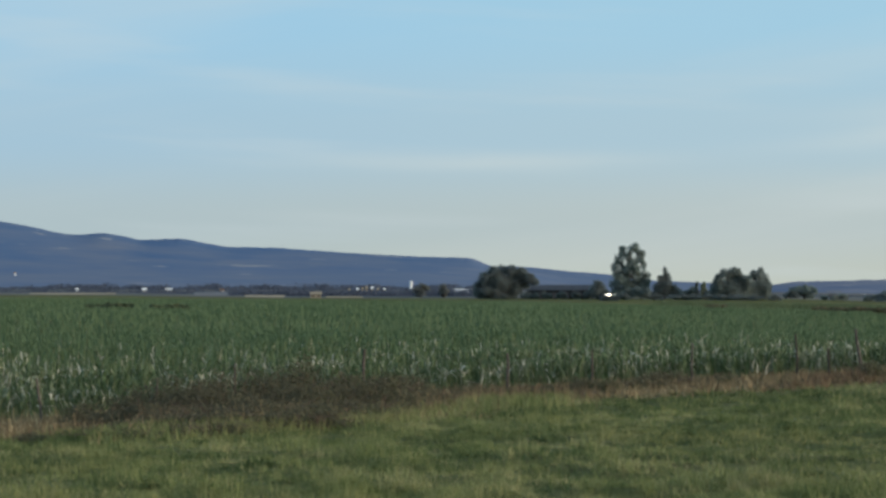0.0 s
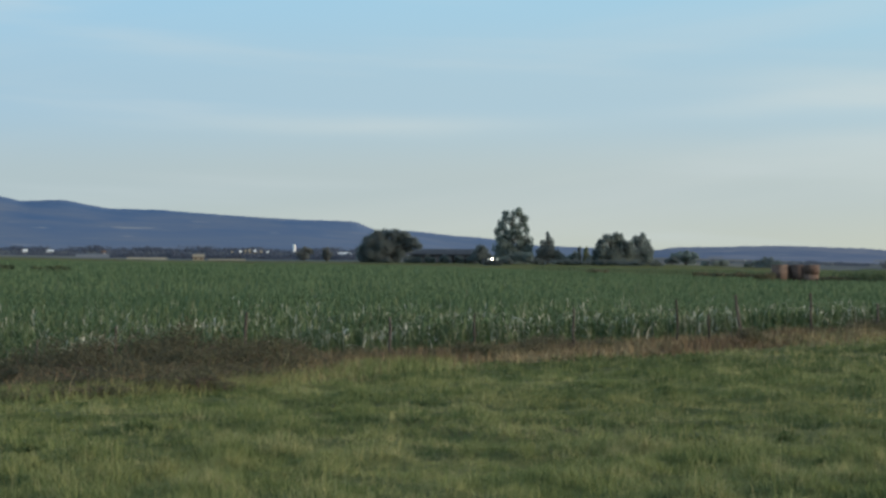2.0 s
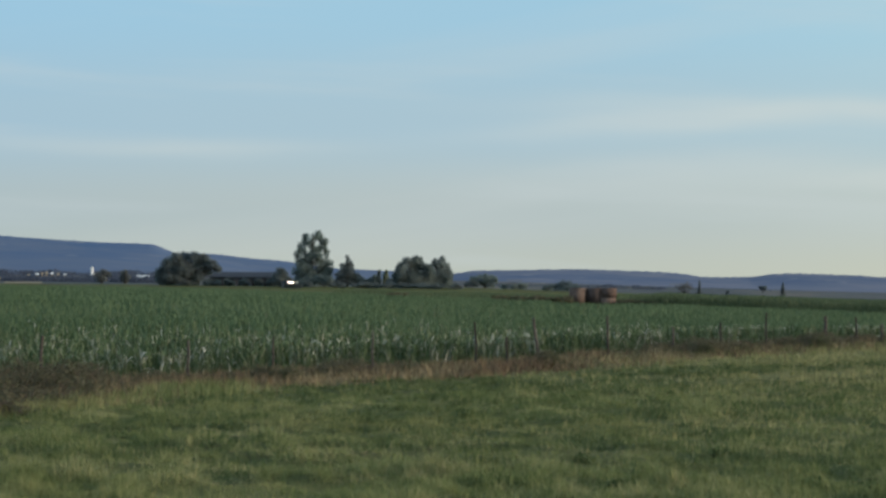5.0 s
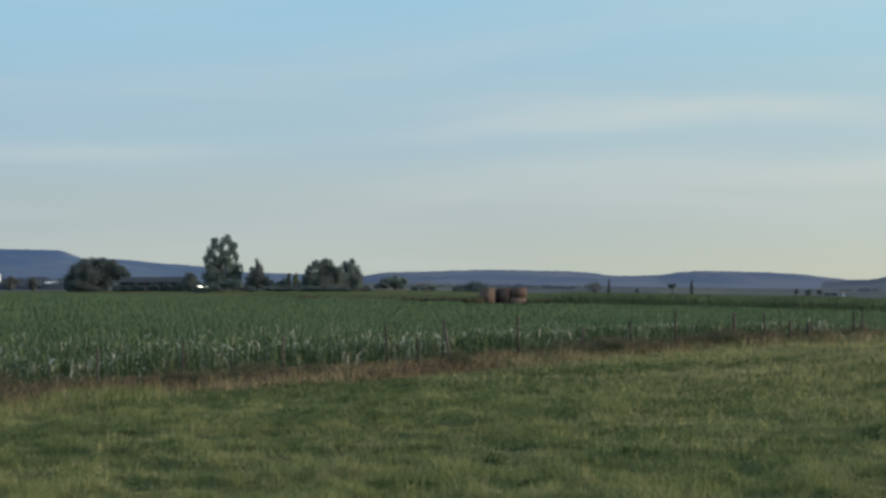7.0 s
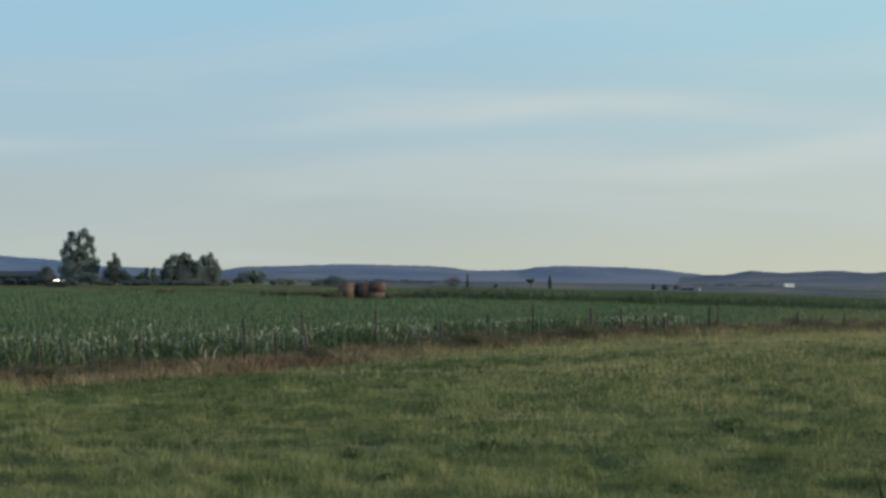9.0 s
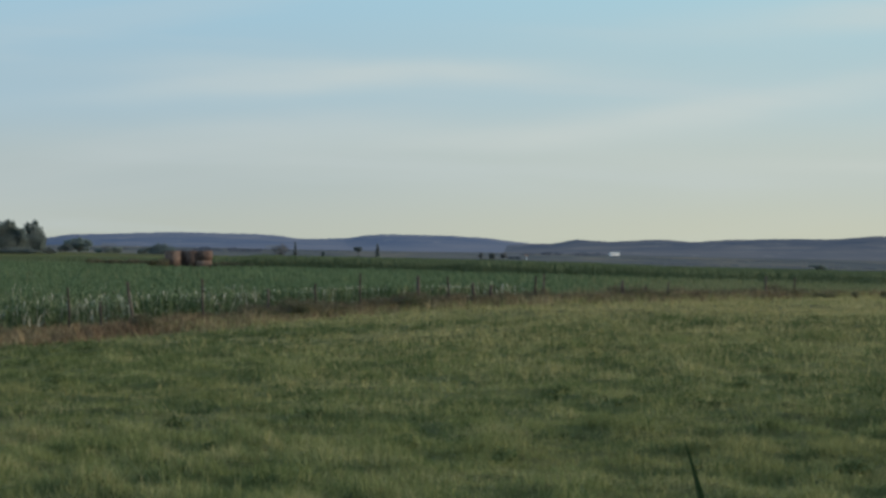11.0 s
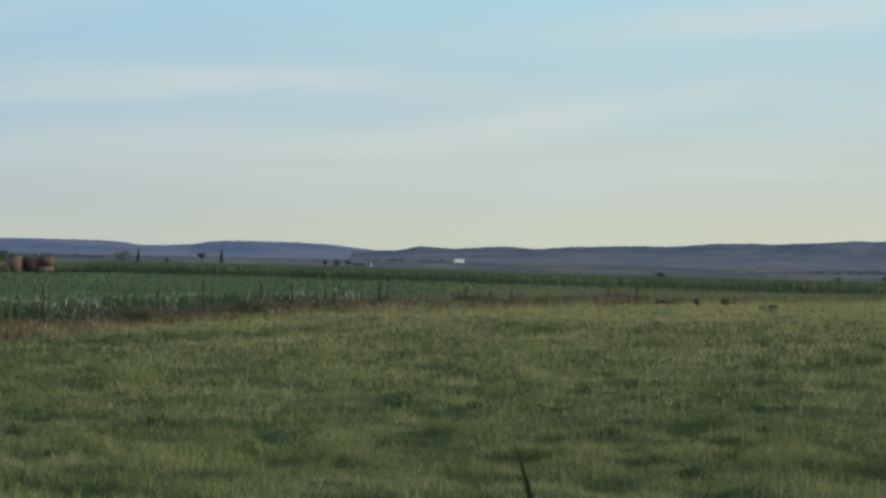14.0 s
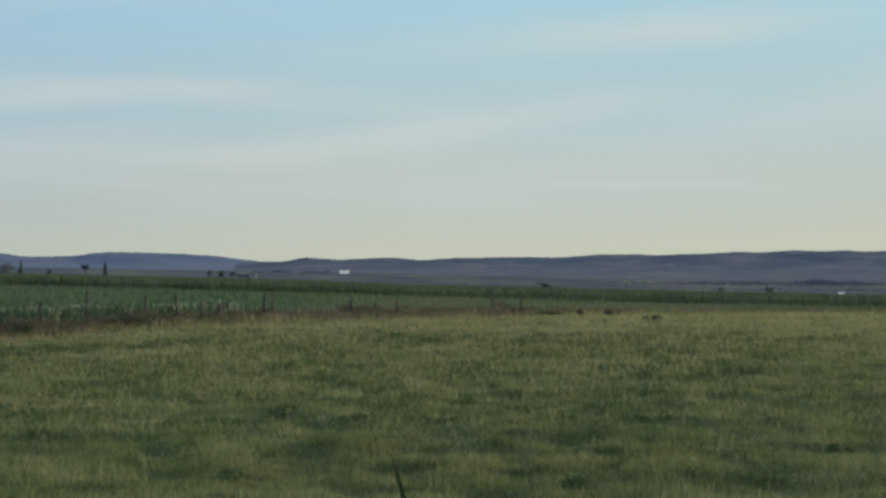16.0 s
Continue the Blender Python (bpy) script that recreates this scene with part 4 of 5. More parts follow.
def weed_clump(az, el, wide, high, seed, leaf="weed"):
    """A dark weed clump in the meadow, also standing in for dark hollows, where a sight line at that bearing and height
    angle meets the ground.
    """
    d = 14.0
    while d < 100:
        x, y = d * math.sin(radians(az)), d * math.cos(radians(az))
        if EYE + d * math.tan(radians(el)) <= float(land(x, y)):
            break
        d += 0.25
    rng = np.random.default_rng(seed)
    w = thing("weed_clump", (x, y, float(land(x, y))), "low dark green weed clump in a dark meadow hollow" if leaf == "weed" else "small olive-brown dry shrub on the meadow rise", "weed", "weeds in the meadow")
    lobes = [((rng.random() - 0.5) * wide, (rng.random() - 0.5) * wide, high * 0.2, wide * 0.28, wide * 0.28, high * 0.4) for _ in range(5)]
    V = leaf_cloud(rng, [(a, b, c + (0.3 * high if leaf != "weed" else 0), d1, e1, f1) for a, b, c, d1, e1, f1 in lobes], 260, 0.022 if leaf == "weed" else 0.035, 0.2)
    V = V[np.repeat(V.reshape(-1, 4, 3)[:, :, 2].min(1) > -0.03, 4)]
    tagged(cloud_object("leaves", V, M[leaf], w), kind="stuff")


# ---- trees ----
def tree(az, d, lobes, leaf, label, category="tree", name="tree", count=1600, size=0.30, trunk=0.22, foot=None, seed=1, group="", shell=0.5, branched=True, ragged=1.0):
    """A tree: tapered trunk, limbs out to every lobe of the crown, and leaf sprays. Lobes: across, up, radius across, radius up (metres)."""
    rng = np.random.default_rng(seed)
    p = spot(az, d)
    if foot is not None:
        p.z = max(p.z, foot)
    ob = thing(name, p, label, category, group, turn=-az)
    bm = bmesh.new()
    top = max(l[1] for l in lobes)
    mid = sum(l[0] for l in lobes) / len(lobes)
    pts = [(mid * f * 0.6 + 0.12 * math.sin(5 * f + seed), 0.1 * math.cos(4 * f), top * f) for f in (0, 0.25, 0.5, 0.75, 1.0)]
    pts[0] = (0, 0, -0.3)
    tube(bm, pts, [trunk * f for f in (1.25, 1.0, 0.8, 0.55, 0.25)], 7)
    part("trunk", bm, M["bark"], ob)
    full = []
    for i, (x, z, rx, rz) in enumerate(lobes):
        y = (rng.random() - 0.5) * rx * 1.6
        full.append((x, y, z, rx * 0.88, rx * 0.8, rz * 0.88))
        if not branched:
            continue
        f = max(0.12, min(0.7, (z - rz) / top * 0.8))
        a = Vector((mid * f * 0.6, 0, top * f))
        b = Vector((x, y, z))
        bm = bmesh.new()
        tube(bm, [a, a.lerp(b, 0.5) + Vector((0, 0, 0.12 * rz)), b], (trunk * 0.45, trunk * 0.3, trunk * 0.1), 5)
        for k in range(2):
            w = rng.random() * math.tau
            tube(bm, [a.lerp(b, 0.5), b + Vector((math.cos(w) * rx * 0.7, math.sin(w) * rx * 0.7, rz * (0.2 + 0.4 * k)))], (trunk * 0.16, trunk * 0.05), 4)
        part("limb", bm, M["bark"], ob)
    # smaller tufts over every lobe make the outline uneven
    tufts = []
    for x, y, z, rx, ry, rz in full:
        tufts.append((x, y, z, rx * 0.9, ry * 0.9, rz * 0.9))
        for k in range(6):
            v = Vector((rng.normal(), rng.normal(), rng.normal() + 0.25)).normalized()
            g = (0.40 + 0.25 * rng.random()) * (0.5 + 0.5 * ragged)
            e = 0.8 * (0.55 + 0.45 * ragged)
            tufts.append((x + v.x * rx * e, y + v.y * ry * e, z + v.z * rz * e, rx * g, ry * g, rz * g))
    V = leaf_cloud(rng, tufts, int(count * 6.0), size * 0.40, shell * 0.6)
    V = V[np.repeat(V.reshape(-1, 4, 3)[:, :, 2].min(1) > 0.0, 4)]
    tagged(cloud_object("crown", V, M[leaf], ob), kind="stuff")
    return ob


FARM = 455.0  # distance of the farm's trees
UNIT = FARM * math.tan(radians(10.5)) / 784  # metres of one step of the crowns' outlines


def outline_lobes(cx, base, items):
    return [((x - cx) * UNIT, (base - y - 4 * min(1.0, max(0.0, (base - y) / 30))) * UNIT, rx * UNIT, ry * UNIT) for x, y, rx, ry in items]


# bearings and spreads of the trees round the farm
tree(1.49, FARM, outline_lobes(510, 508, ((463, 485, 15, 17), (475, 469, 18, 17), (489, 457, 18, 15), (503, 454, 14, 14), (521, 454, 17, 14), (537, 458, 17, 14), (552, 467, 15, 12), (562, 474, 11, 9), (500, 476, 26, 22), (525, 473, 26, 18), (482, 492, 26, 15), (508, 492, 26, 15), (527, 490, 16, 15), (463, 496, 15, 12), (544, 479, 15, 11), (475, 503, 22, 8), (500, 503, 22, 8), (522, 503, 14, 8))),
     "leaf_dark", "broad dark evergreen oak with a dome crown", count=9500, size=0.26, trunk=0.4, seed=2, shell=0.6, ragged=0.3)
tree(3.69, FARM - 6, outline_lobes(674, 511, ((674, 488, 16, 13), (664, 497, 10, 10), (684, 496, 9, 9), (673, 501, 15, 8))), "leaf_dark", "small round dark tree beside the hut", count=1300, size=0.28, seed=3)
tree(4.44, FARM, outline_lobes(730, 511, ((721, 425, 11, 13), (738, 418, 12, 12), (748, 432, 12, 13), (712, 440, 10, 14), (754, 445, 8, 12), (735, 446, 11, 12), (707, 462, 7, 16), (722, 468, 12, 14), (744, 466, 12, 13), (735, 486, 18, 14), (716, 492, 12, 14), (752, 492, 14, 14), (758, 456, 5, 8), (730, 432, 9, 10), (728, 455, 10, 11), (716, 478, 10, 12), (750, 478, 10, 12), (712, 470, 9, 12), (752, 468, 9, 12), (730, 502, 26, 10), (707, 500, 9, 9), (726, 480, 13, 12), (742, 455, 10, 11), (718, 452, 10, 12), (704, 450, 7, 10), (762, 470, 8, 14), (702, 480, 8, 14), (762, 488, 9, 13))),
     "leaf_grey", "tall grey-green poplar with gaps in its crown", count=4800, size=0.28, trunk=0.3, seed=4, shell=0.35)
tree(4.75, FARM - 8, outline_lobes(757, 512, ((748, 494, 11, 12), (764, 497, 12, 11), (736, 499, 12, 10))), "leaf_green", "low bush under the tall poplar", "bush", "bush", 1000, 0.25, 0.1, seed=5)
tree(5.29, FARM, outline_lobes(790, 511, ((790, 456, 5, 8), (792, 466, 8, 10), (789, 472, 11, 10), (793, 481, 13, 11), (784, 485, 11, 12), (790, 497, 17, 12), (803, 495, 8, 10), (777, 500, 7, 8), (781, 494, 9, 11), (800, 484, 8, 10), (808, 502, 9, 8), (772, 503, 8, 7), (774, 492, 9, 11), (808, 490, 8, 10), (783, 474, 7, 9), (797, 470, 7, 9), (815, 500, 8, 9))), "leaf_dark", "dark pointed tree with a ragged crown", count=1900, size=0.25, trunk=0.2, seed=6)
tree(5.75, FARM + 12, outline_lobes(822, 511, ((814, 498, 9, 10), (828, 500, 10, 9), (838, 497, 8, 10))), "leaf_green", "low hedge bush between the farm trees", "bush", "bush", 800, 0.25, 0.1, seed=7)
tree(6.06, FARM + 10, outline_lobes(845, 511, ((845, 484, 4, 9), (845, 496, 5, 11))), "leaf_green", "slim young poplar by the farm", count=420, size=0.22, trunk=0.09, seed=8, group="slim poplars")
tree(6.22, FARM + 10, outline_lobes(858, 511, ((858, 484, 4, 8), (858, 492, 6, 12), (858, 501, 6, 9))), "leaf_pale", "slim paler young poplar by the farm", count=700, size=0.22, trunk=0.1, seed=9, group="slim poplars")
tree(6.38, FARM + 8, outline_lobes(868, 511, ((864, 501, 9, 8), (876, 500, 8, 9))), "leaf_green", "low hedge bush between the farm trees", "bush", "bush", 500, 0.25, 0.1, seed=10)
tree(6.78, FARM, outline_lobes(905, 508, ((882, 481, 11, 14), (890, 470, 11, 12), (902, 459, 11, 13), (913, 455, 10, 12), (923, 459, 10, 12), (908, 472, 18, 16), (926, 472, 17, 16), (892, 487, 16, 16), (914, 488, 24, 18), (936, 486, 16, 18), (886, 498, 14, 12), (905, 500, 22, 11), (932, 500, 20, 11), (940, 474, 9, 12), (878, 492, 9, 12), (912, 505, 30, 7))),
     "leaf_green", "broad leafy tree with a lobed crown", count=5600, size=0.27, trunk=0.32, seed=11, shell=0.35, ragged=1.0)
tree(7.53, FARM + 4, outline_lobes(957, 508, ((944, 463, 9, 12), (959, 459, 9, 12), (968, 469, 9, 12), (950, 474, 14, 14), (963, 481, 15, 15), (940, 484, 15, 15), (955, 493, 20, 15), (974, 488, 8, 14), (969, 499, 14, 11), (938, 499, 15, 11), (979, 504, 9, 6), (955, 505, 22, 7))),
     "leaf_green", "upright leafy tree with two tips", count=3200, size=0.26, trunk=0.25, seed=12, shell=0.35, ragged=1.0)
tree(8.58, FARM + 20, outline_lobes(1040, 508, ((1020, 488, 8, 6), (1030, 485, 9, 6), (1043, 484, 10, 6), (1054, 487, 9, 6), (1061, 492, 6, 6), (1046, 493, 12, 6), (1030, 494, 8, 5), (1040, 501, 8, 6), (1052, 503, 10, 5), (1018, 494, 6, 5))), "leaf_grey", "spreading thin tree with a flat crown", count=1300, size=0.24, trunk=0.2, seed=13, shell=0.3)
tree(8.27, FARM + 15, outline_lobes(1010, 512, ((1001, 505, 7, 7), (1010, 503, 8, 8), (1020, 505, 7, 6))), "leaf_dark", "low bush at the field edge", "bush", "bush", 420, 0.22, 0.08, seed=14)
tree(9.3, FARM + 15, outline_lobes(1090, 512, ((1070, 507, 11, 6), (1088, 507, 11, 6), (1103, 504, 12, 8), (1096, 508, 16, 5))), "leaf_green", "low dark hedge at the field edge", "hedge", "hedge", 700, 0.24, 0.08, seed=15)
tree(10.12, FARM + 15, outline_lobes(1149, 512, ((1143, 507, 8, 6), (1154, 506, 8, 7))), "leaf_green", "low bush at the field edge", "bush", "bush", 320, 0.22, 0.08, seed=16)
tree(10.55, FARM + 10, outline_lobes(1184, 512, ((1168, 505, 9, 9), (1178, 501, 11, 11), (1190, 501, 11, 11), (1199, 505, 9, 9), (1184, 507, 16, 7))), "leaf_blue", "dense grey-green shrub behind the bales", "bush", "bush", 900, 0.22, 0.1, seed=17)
tree(-0.53, 560, [(0.0, 2.5, 1.5, 1.1), (-1.0, 2.0, 1.1, 1.0), (1.1, 2.2, 1.2, 1.0), (0.3, 1.3, 1.3, 1.0), (-0.6, 1.0, 1.0, 0.9)], "leaf_brown", "thin half-bare tree beyond the corn", count=900, size=0.24, trunk=0.12, seed=18, shell=0.2)
tree(0.01, 560, [(0.0, 2.5, 1.1, 1.0), (0.5, 1.7, 0.9, 0.9), (-0.5, 1.5, 1.0, 1.0), (0.2, 0.8, 0.9, 0.8)], "leaf_brown", "small thin tree beyond the corn", count=700, size=0.24, trunk=0.12, seed=19, shell=0.3)


def far_tree(az, d, low, top, wide, leaf, label, seed, kind_name="tree", n=3, shell=0.4, count=500, taper=0.0):
    """A small far tree between two height angles."""
    p = spot(az, d)
    z0, z1 = EYE + d * math.tan(radians(low)), EYE + d * math.tan(radians(top))
    h = z1 - p.z
    rng = np.random.default_rng(seed)
    w = d * math.radians(wide)
    crown0 = z0 - p.z if kind_name == "umbrella_pine" else 0.08 * h
    lobes = []
    for i in range(n):
        f = (i + 0.5) / n
        r = 0.5 * w * (1 - taper * f)
        lobes.append(((rng.random() - 0.5) * w * 0.35 * (1 - taper), crown0 + (h - crown0) * f, r, max(0.35, (h - crown0) / n * 0.75)))
    return tree(az, d, lobes, leaf, label, count=count, size=0.0011 * d / 2 + 0.05, trunk=0.0002 * d, seed=seed, shell=shell, name=kind_name, branched=kind_name == "tree")


tree(13.36, 690, [(0.0, 2.6, 2.2, 1.5), (-1.5, 2.0, 1.4, 1.4), (1.5, 2.1, 1.4, 1.4), (0.0, 1.1, 2.2, 1.0)], "bare_twigs", "rounded bare-looking bush on the plain", count=300, size=0.30, trunk=0.12, seed=30, shell=0.2)
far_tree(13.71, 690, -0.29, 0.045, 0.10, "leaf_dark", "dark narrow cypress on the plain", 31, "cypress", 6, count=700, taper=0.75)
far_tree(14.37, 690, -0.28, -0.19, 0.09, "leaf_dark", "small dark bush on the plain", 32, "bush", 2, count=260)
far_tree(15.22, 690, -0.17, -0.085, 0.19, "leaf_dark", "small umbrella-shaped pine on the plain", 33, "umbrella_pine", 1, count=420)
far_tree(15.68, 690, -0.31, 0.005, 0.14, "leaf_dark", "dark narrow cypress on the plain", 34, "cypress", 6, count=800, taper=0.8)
tree(18.15, 1250, [(0.0, 2.6, 1.1, 1.2), (0.4, 1.4, 1.2, 1.0), (-0.5, 1.2, 1.1, 1.0)], "bare_twigs", "thin grey tree beside far farm buildings", count=120, size=0.45, trunk=0.2, seed=35, shell=0.2)
tree(18.70, 1250, [(0.0, 2.9, 1.3, 1.2), (0.7, 1.7, 1.5, 1.1), (-0.6, 1.5, 1.3, 1.1)], "bare_twigs", "thin grey tree beside far farm buildings", count=140, size=0.45, trunk=0.2, seed=36, shell=0.2)
far_tree(18.42, 1250, -0.29, -0.235, 0.16, "leaf_brown", "low grey bush beside far farm buildings", 37, "bush", 2, count=120)
far_tree(26.2, 560, -0.62, -0.53, 0.40, "leaf_green", "green bush past the crop edge", 39, "bush", 3, count=420)
far_tree(30.34, 480, -0.78, -0.66, 0.2, "leaf_grey", "dark bush past the crop edge", 40, "bush", 2, count=300)
far_tree(31.5, 480, -0.80, -0.66, 0.42, "leaf_grey", "dark low hedge past the crop edge", 41, "hedge", 2, count=480)


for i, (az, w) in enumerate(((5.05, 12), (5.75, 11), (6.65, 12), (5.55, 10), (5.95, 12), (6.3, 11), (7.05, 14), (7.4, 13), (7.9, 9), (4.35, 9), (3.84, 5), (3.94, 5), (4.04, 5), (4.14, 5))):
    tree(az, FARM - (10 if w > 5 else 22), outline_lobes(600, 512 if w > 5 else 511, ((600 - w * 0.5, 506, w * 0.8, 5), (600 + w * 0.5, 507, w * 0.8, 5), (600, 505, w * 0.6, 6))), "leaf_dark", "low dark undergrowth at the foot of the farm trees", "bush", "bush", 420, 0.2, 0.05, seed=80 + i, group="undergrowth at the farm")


# ---- buildings ----
def house(az, d, base, top, wide, label, name="farmhouse", deep=6.0, roof="tile", rise=0.35, wall="white", windows=2, face=0.0):
    """A plain house or shed: walls, pitched roof, door and windows. Base and top are height angles, wide in degrees."""
    p = spot(az, d)
    if d > 2500:  # up on the mountain slope
        p.z = EYE + d * math.tan(radians(base))
    h = EYE + d * math.tan(radians(top)) - p.z
    w = d * radians(wide)
    w = w / math.cos(radians(face))
    ob = thing(name, p, label, "building", turn=face - az)
    eave = h * (1 - rise)
    bm = bmesh.new()
    box(bm, -w / 2, 0, -0.5, w / 2, deep, eave)
    part("wall", bm, M[wall], ob)
    bm = bmesh.new()
    o = 0.25
    vs = [bm.verts.new(c) for c in ((-w / 2 - o, -o, eave - 0.05), (w / 2 + o, -o, eave - 0.05), (w / 2 + o, deep + o, eave - 0.05), (-w / 2 - o, deep + o, eave - 0.05), (-w / 2 - o, deep / 2, h), (w / 2 + o, deep / 2, h))]
    for f in ((0, 1, 5, 4), (2, 3, 4, 5), (1, 2, 5), (3, 0, 4), (0, 3, 2, 1)):
        bm.faces.new([vs[i] for i in f])
    part("roof", bm, M[roof], ob)
    for i in range(windows):
        bm = bmesh.new()
        x = w * ((i + 0.5) / windows - 0.5)
        s = min(0.5, w * 0.08)
        box(bm, x - s, -0.06, eave * 0.45, x + s, 0.06, eave * 0.75, 0.02)
        part("window", bm, M["dark"], ob)
    return ob


def farm_shed():
    p = spot(2.8, FARM + 5)
    ob = thing("farm_shed", p, "long low dark shed with a grey sheet roof", "building", turn=-2.8)
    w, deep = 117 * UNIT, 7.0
    h = EYE + FARM * math.tan(radians(0.19)) - p.z
    bm = bmesh.new()
    box(bm, -w / 2, 0, -0.3, w / 2, deep, h * 0.62)
    part("wall", bm, M["shedwall"], ob)
    bm = bmesh.new()
    n = 9
    for i in range(n):
        f0, f1 = i / n, (i + 1) / n
        z0, z1 = (h * (0.62 + 0.38 * math.sin(math.pi * f)) for f in (f0, f1))
        box_v = [bm.verts.new((x, -0.4 + (deep + 0.8) * f, z)) for x in (-w / 2 - 0.3, w / 2 + 0.3) for f, z in ((f0, z0), (f1, z1))]
        low_v = [bm.verts.new(v.co - Vector((0, 0, 0.12))) for v in box_v]
        bm.faces.new([box_v[i2] for i2 in (0, 2, 3, 1)])
        bm.faces.new([low_v[i2] for i2 in (1, 3, 2, 0)])
    bm.faces.new([bm.verts.new((-w / 2 - 0.3, -0.4 + (deep + 0.8) * i / n, h * (0.62 + 0.38 * math.sin(math.pi * i / n)) - 0.06)) for i in range(n + 1)])
    bm.faces.new([bm.verts.new((w / 2 + 0.3, -0.4 + (deep + 0.8) * i / n, h * (0.62 + 0.38 * math.sin(math.pi * i / n)) - 0.06)) for i in range(n, -1, -1)])
    part("roof", bm, M["sheet"], ob)
    for i in range(5):
        bm = bmesh.new()
        x = w * ((i + 0.5) / 5 - 0.5)
        box(bm, x - 0.8, -0.05, 0, x + 0.8, 0.05, h * 0.5, 0.02)
        part("door", bm, M["dark"], ob)


farm_shed()
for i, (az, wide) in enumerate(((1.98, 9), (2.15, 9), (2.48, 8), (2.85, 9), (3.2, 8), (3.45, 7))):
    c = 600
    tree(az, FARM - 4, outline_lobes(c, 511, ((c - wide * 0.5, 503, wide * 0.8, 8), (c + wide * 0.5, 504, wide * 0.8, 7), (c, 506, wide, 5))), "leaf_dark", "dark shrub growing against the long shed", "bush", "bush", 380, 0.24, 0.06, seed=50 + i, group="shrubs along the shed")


def metal_hut():
    """A low lean-to whose tilted zinc front throws the sun back."""
    p = spot(3.97, FARM - 14)
    ob = thing("metal_hut", p, "small shiny zinc hut flashing in low sun", "building", turn=35.6)
    w, deep = 2.8, 1.2
    h = EYE + FARM * math.tan(radians(-0.03)) - p.z
    bm = bmesh.new()
    box(bm, -w / 2, 0.15, -0.2, w / 2, deep, h * 0.9, 0.03)
    part("wall", bm, M["shedwall"], ob)
    # sheets of the front, leaning back a little
    for i in range(4):
        bm = bmesh.new()
        x0 = -w / 2 + w / 4 * i
        box(bm, x0 + 0.01, -0.012, 0, x0 + w / 4 - 0.01, 0.012, 0.95, 0.004)
        sheet = part("sheet", bm, M["bright_sheet"], ob)
        sheet.matrix_basis = pose(0, 0.0, h - 0.98, -6.5 + (-6.0, 0.6, -0.8, 8.0)[i], 0, (24.0, -0.7, 3.0, -26.0)[i])
    bm = bmesh.new()
    box(bm, -w / 2 - 0.15, -0.02, h * 0.93, w / 2 + 0.15, deep + 0.15, h * 0.93 + 0.06, 0.01)
    part("roof", bm, M["sheet"], ob)


metal_hut()
house(0.49, 1100, 0.05, 0.09, 0.42, "long low white farm building beyond the corn", "farm_building", 8, "white", 0.3, windows=4)
house(-8.70, 1500, 0.10, 0.125, 0.06, "small white farmhouse below the mountain", deep=6, roof="white")
house(-7.12, 1500, 0.10, 0.125, 0.10, "small white farmhouse below the mountain", deep=6, roof="white")
house(-6.54, 1500, 0.09, 0.118, 0.16, "long white farmhouse below the mountain", deep=7, roof="white", rise=0.25)
house(-5.28, 1200, 0.0, 0.10, 0.08, "small house with a tiled roof on a pale field", deep=5)
house(-3.05, 800, -0.10, 0.03, 0.26, "tan weathered barn on the plain", "barn", 7, "stubble", wall="stubble", windows=2)
house(-10.15, 2985, 0.43, 0.50, 0.05, "far white house on the mountain foot", deep=6)
for i, (az, top, wide) in enumerate(((-2.05, 0.12, 0.05), (-1.93, 0.14, 0.04), (-1.83, 0.16, 0.05), (-1.70, 0.145, 0.045), (-1.56, 0.125, 0.05), (-2.25, 0.10, 0.04), (-1.4, 0.11, 0.04))):
    house(az, 1600 + 25 * i, 0.05, top, wide, "pale house of a small hillside village", "village_house", 5, "white" if i % 3 == 0 else "stubble", windows=1, wall="stubble")
house(10.0, 1900, -0.10, -0.055, 0.06, "small far pale house", deep=6, roof="stubble")
house(11.37, 1900, -0.12, -0.075, 0.05, "small far pale house", deep=6, roof="stubble")


def white_tower():
    p = spot(-0.77, 1400)
    ob = thing("white_tower", p, "slim white water tower above the plain", "tower")
    h = EYE + 1400 * math.tan(radians(0.275)) - p.z
    bm = bmesh.new()
    tube(bm, [(0, 0, -0.5), (0, 0, h * 0.2), (0, 0, h * 0.8)], (0.85, 0.8, 0.78), 14)
    part("shaft", bm, M["white"], ob)
    bm = bmesh.new()
    tube(bm, [(0, 0, h * 0.8), (0, 0, h * 0.82), (0, 0, h * 0.98), (0, 0, h)], (0.78, 0.88, 0.88, 0.6), 14)
    part("tank", bm, M["white"], ob)


white_tower()
house(21.37, 2100, -0.30, -0.225, 0.21, "long bright white farm building on the plain", "farm_building", 3, "white", 0.15, windows=3, face=25)
house(14.55, 1900, -0.24, -0.19, 0.05, "small far white house", deep=6)
house(14.25, 1900, -0.24, -0.20, 0.06, "small far white house", deep=6)
house(19.25, 1260, -0.30, -0.268, 0.04, "small far white house beside grey trees", deep=5)
house(18.95, 1260, -0.30, -0.265, 0.3, "low grey-roofed barn beside thin grey trees", "barn", 7, "far_field", wall="far_field", windows=2)
house(28.1, 1500, -0.55, -0.53, 0.12, "low pale greenhouse on the plain", "greenhouse", 8, "stubble", wall="stubble", windows=3)
house(28.65, 1500, -0.55, -0.528, 0.08, "low pale greenhouse on the plain", "greenhouse", 8, "stubble", wall="stubble", windows=3)
house(33.19, 700, -0.84, -0.78, 0.10, "small white hut beyond the crop", "hut", 3, "white", windows=1)


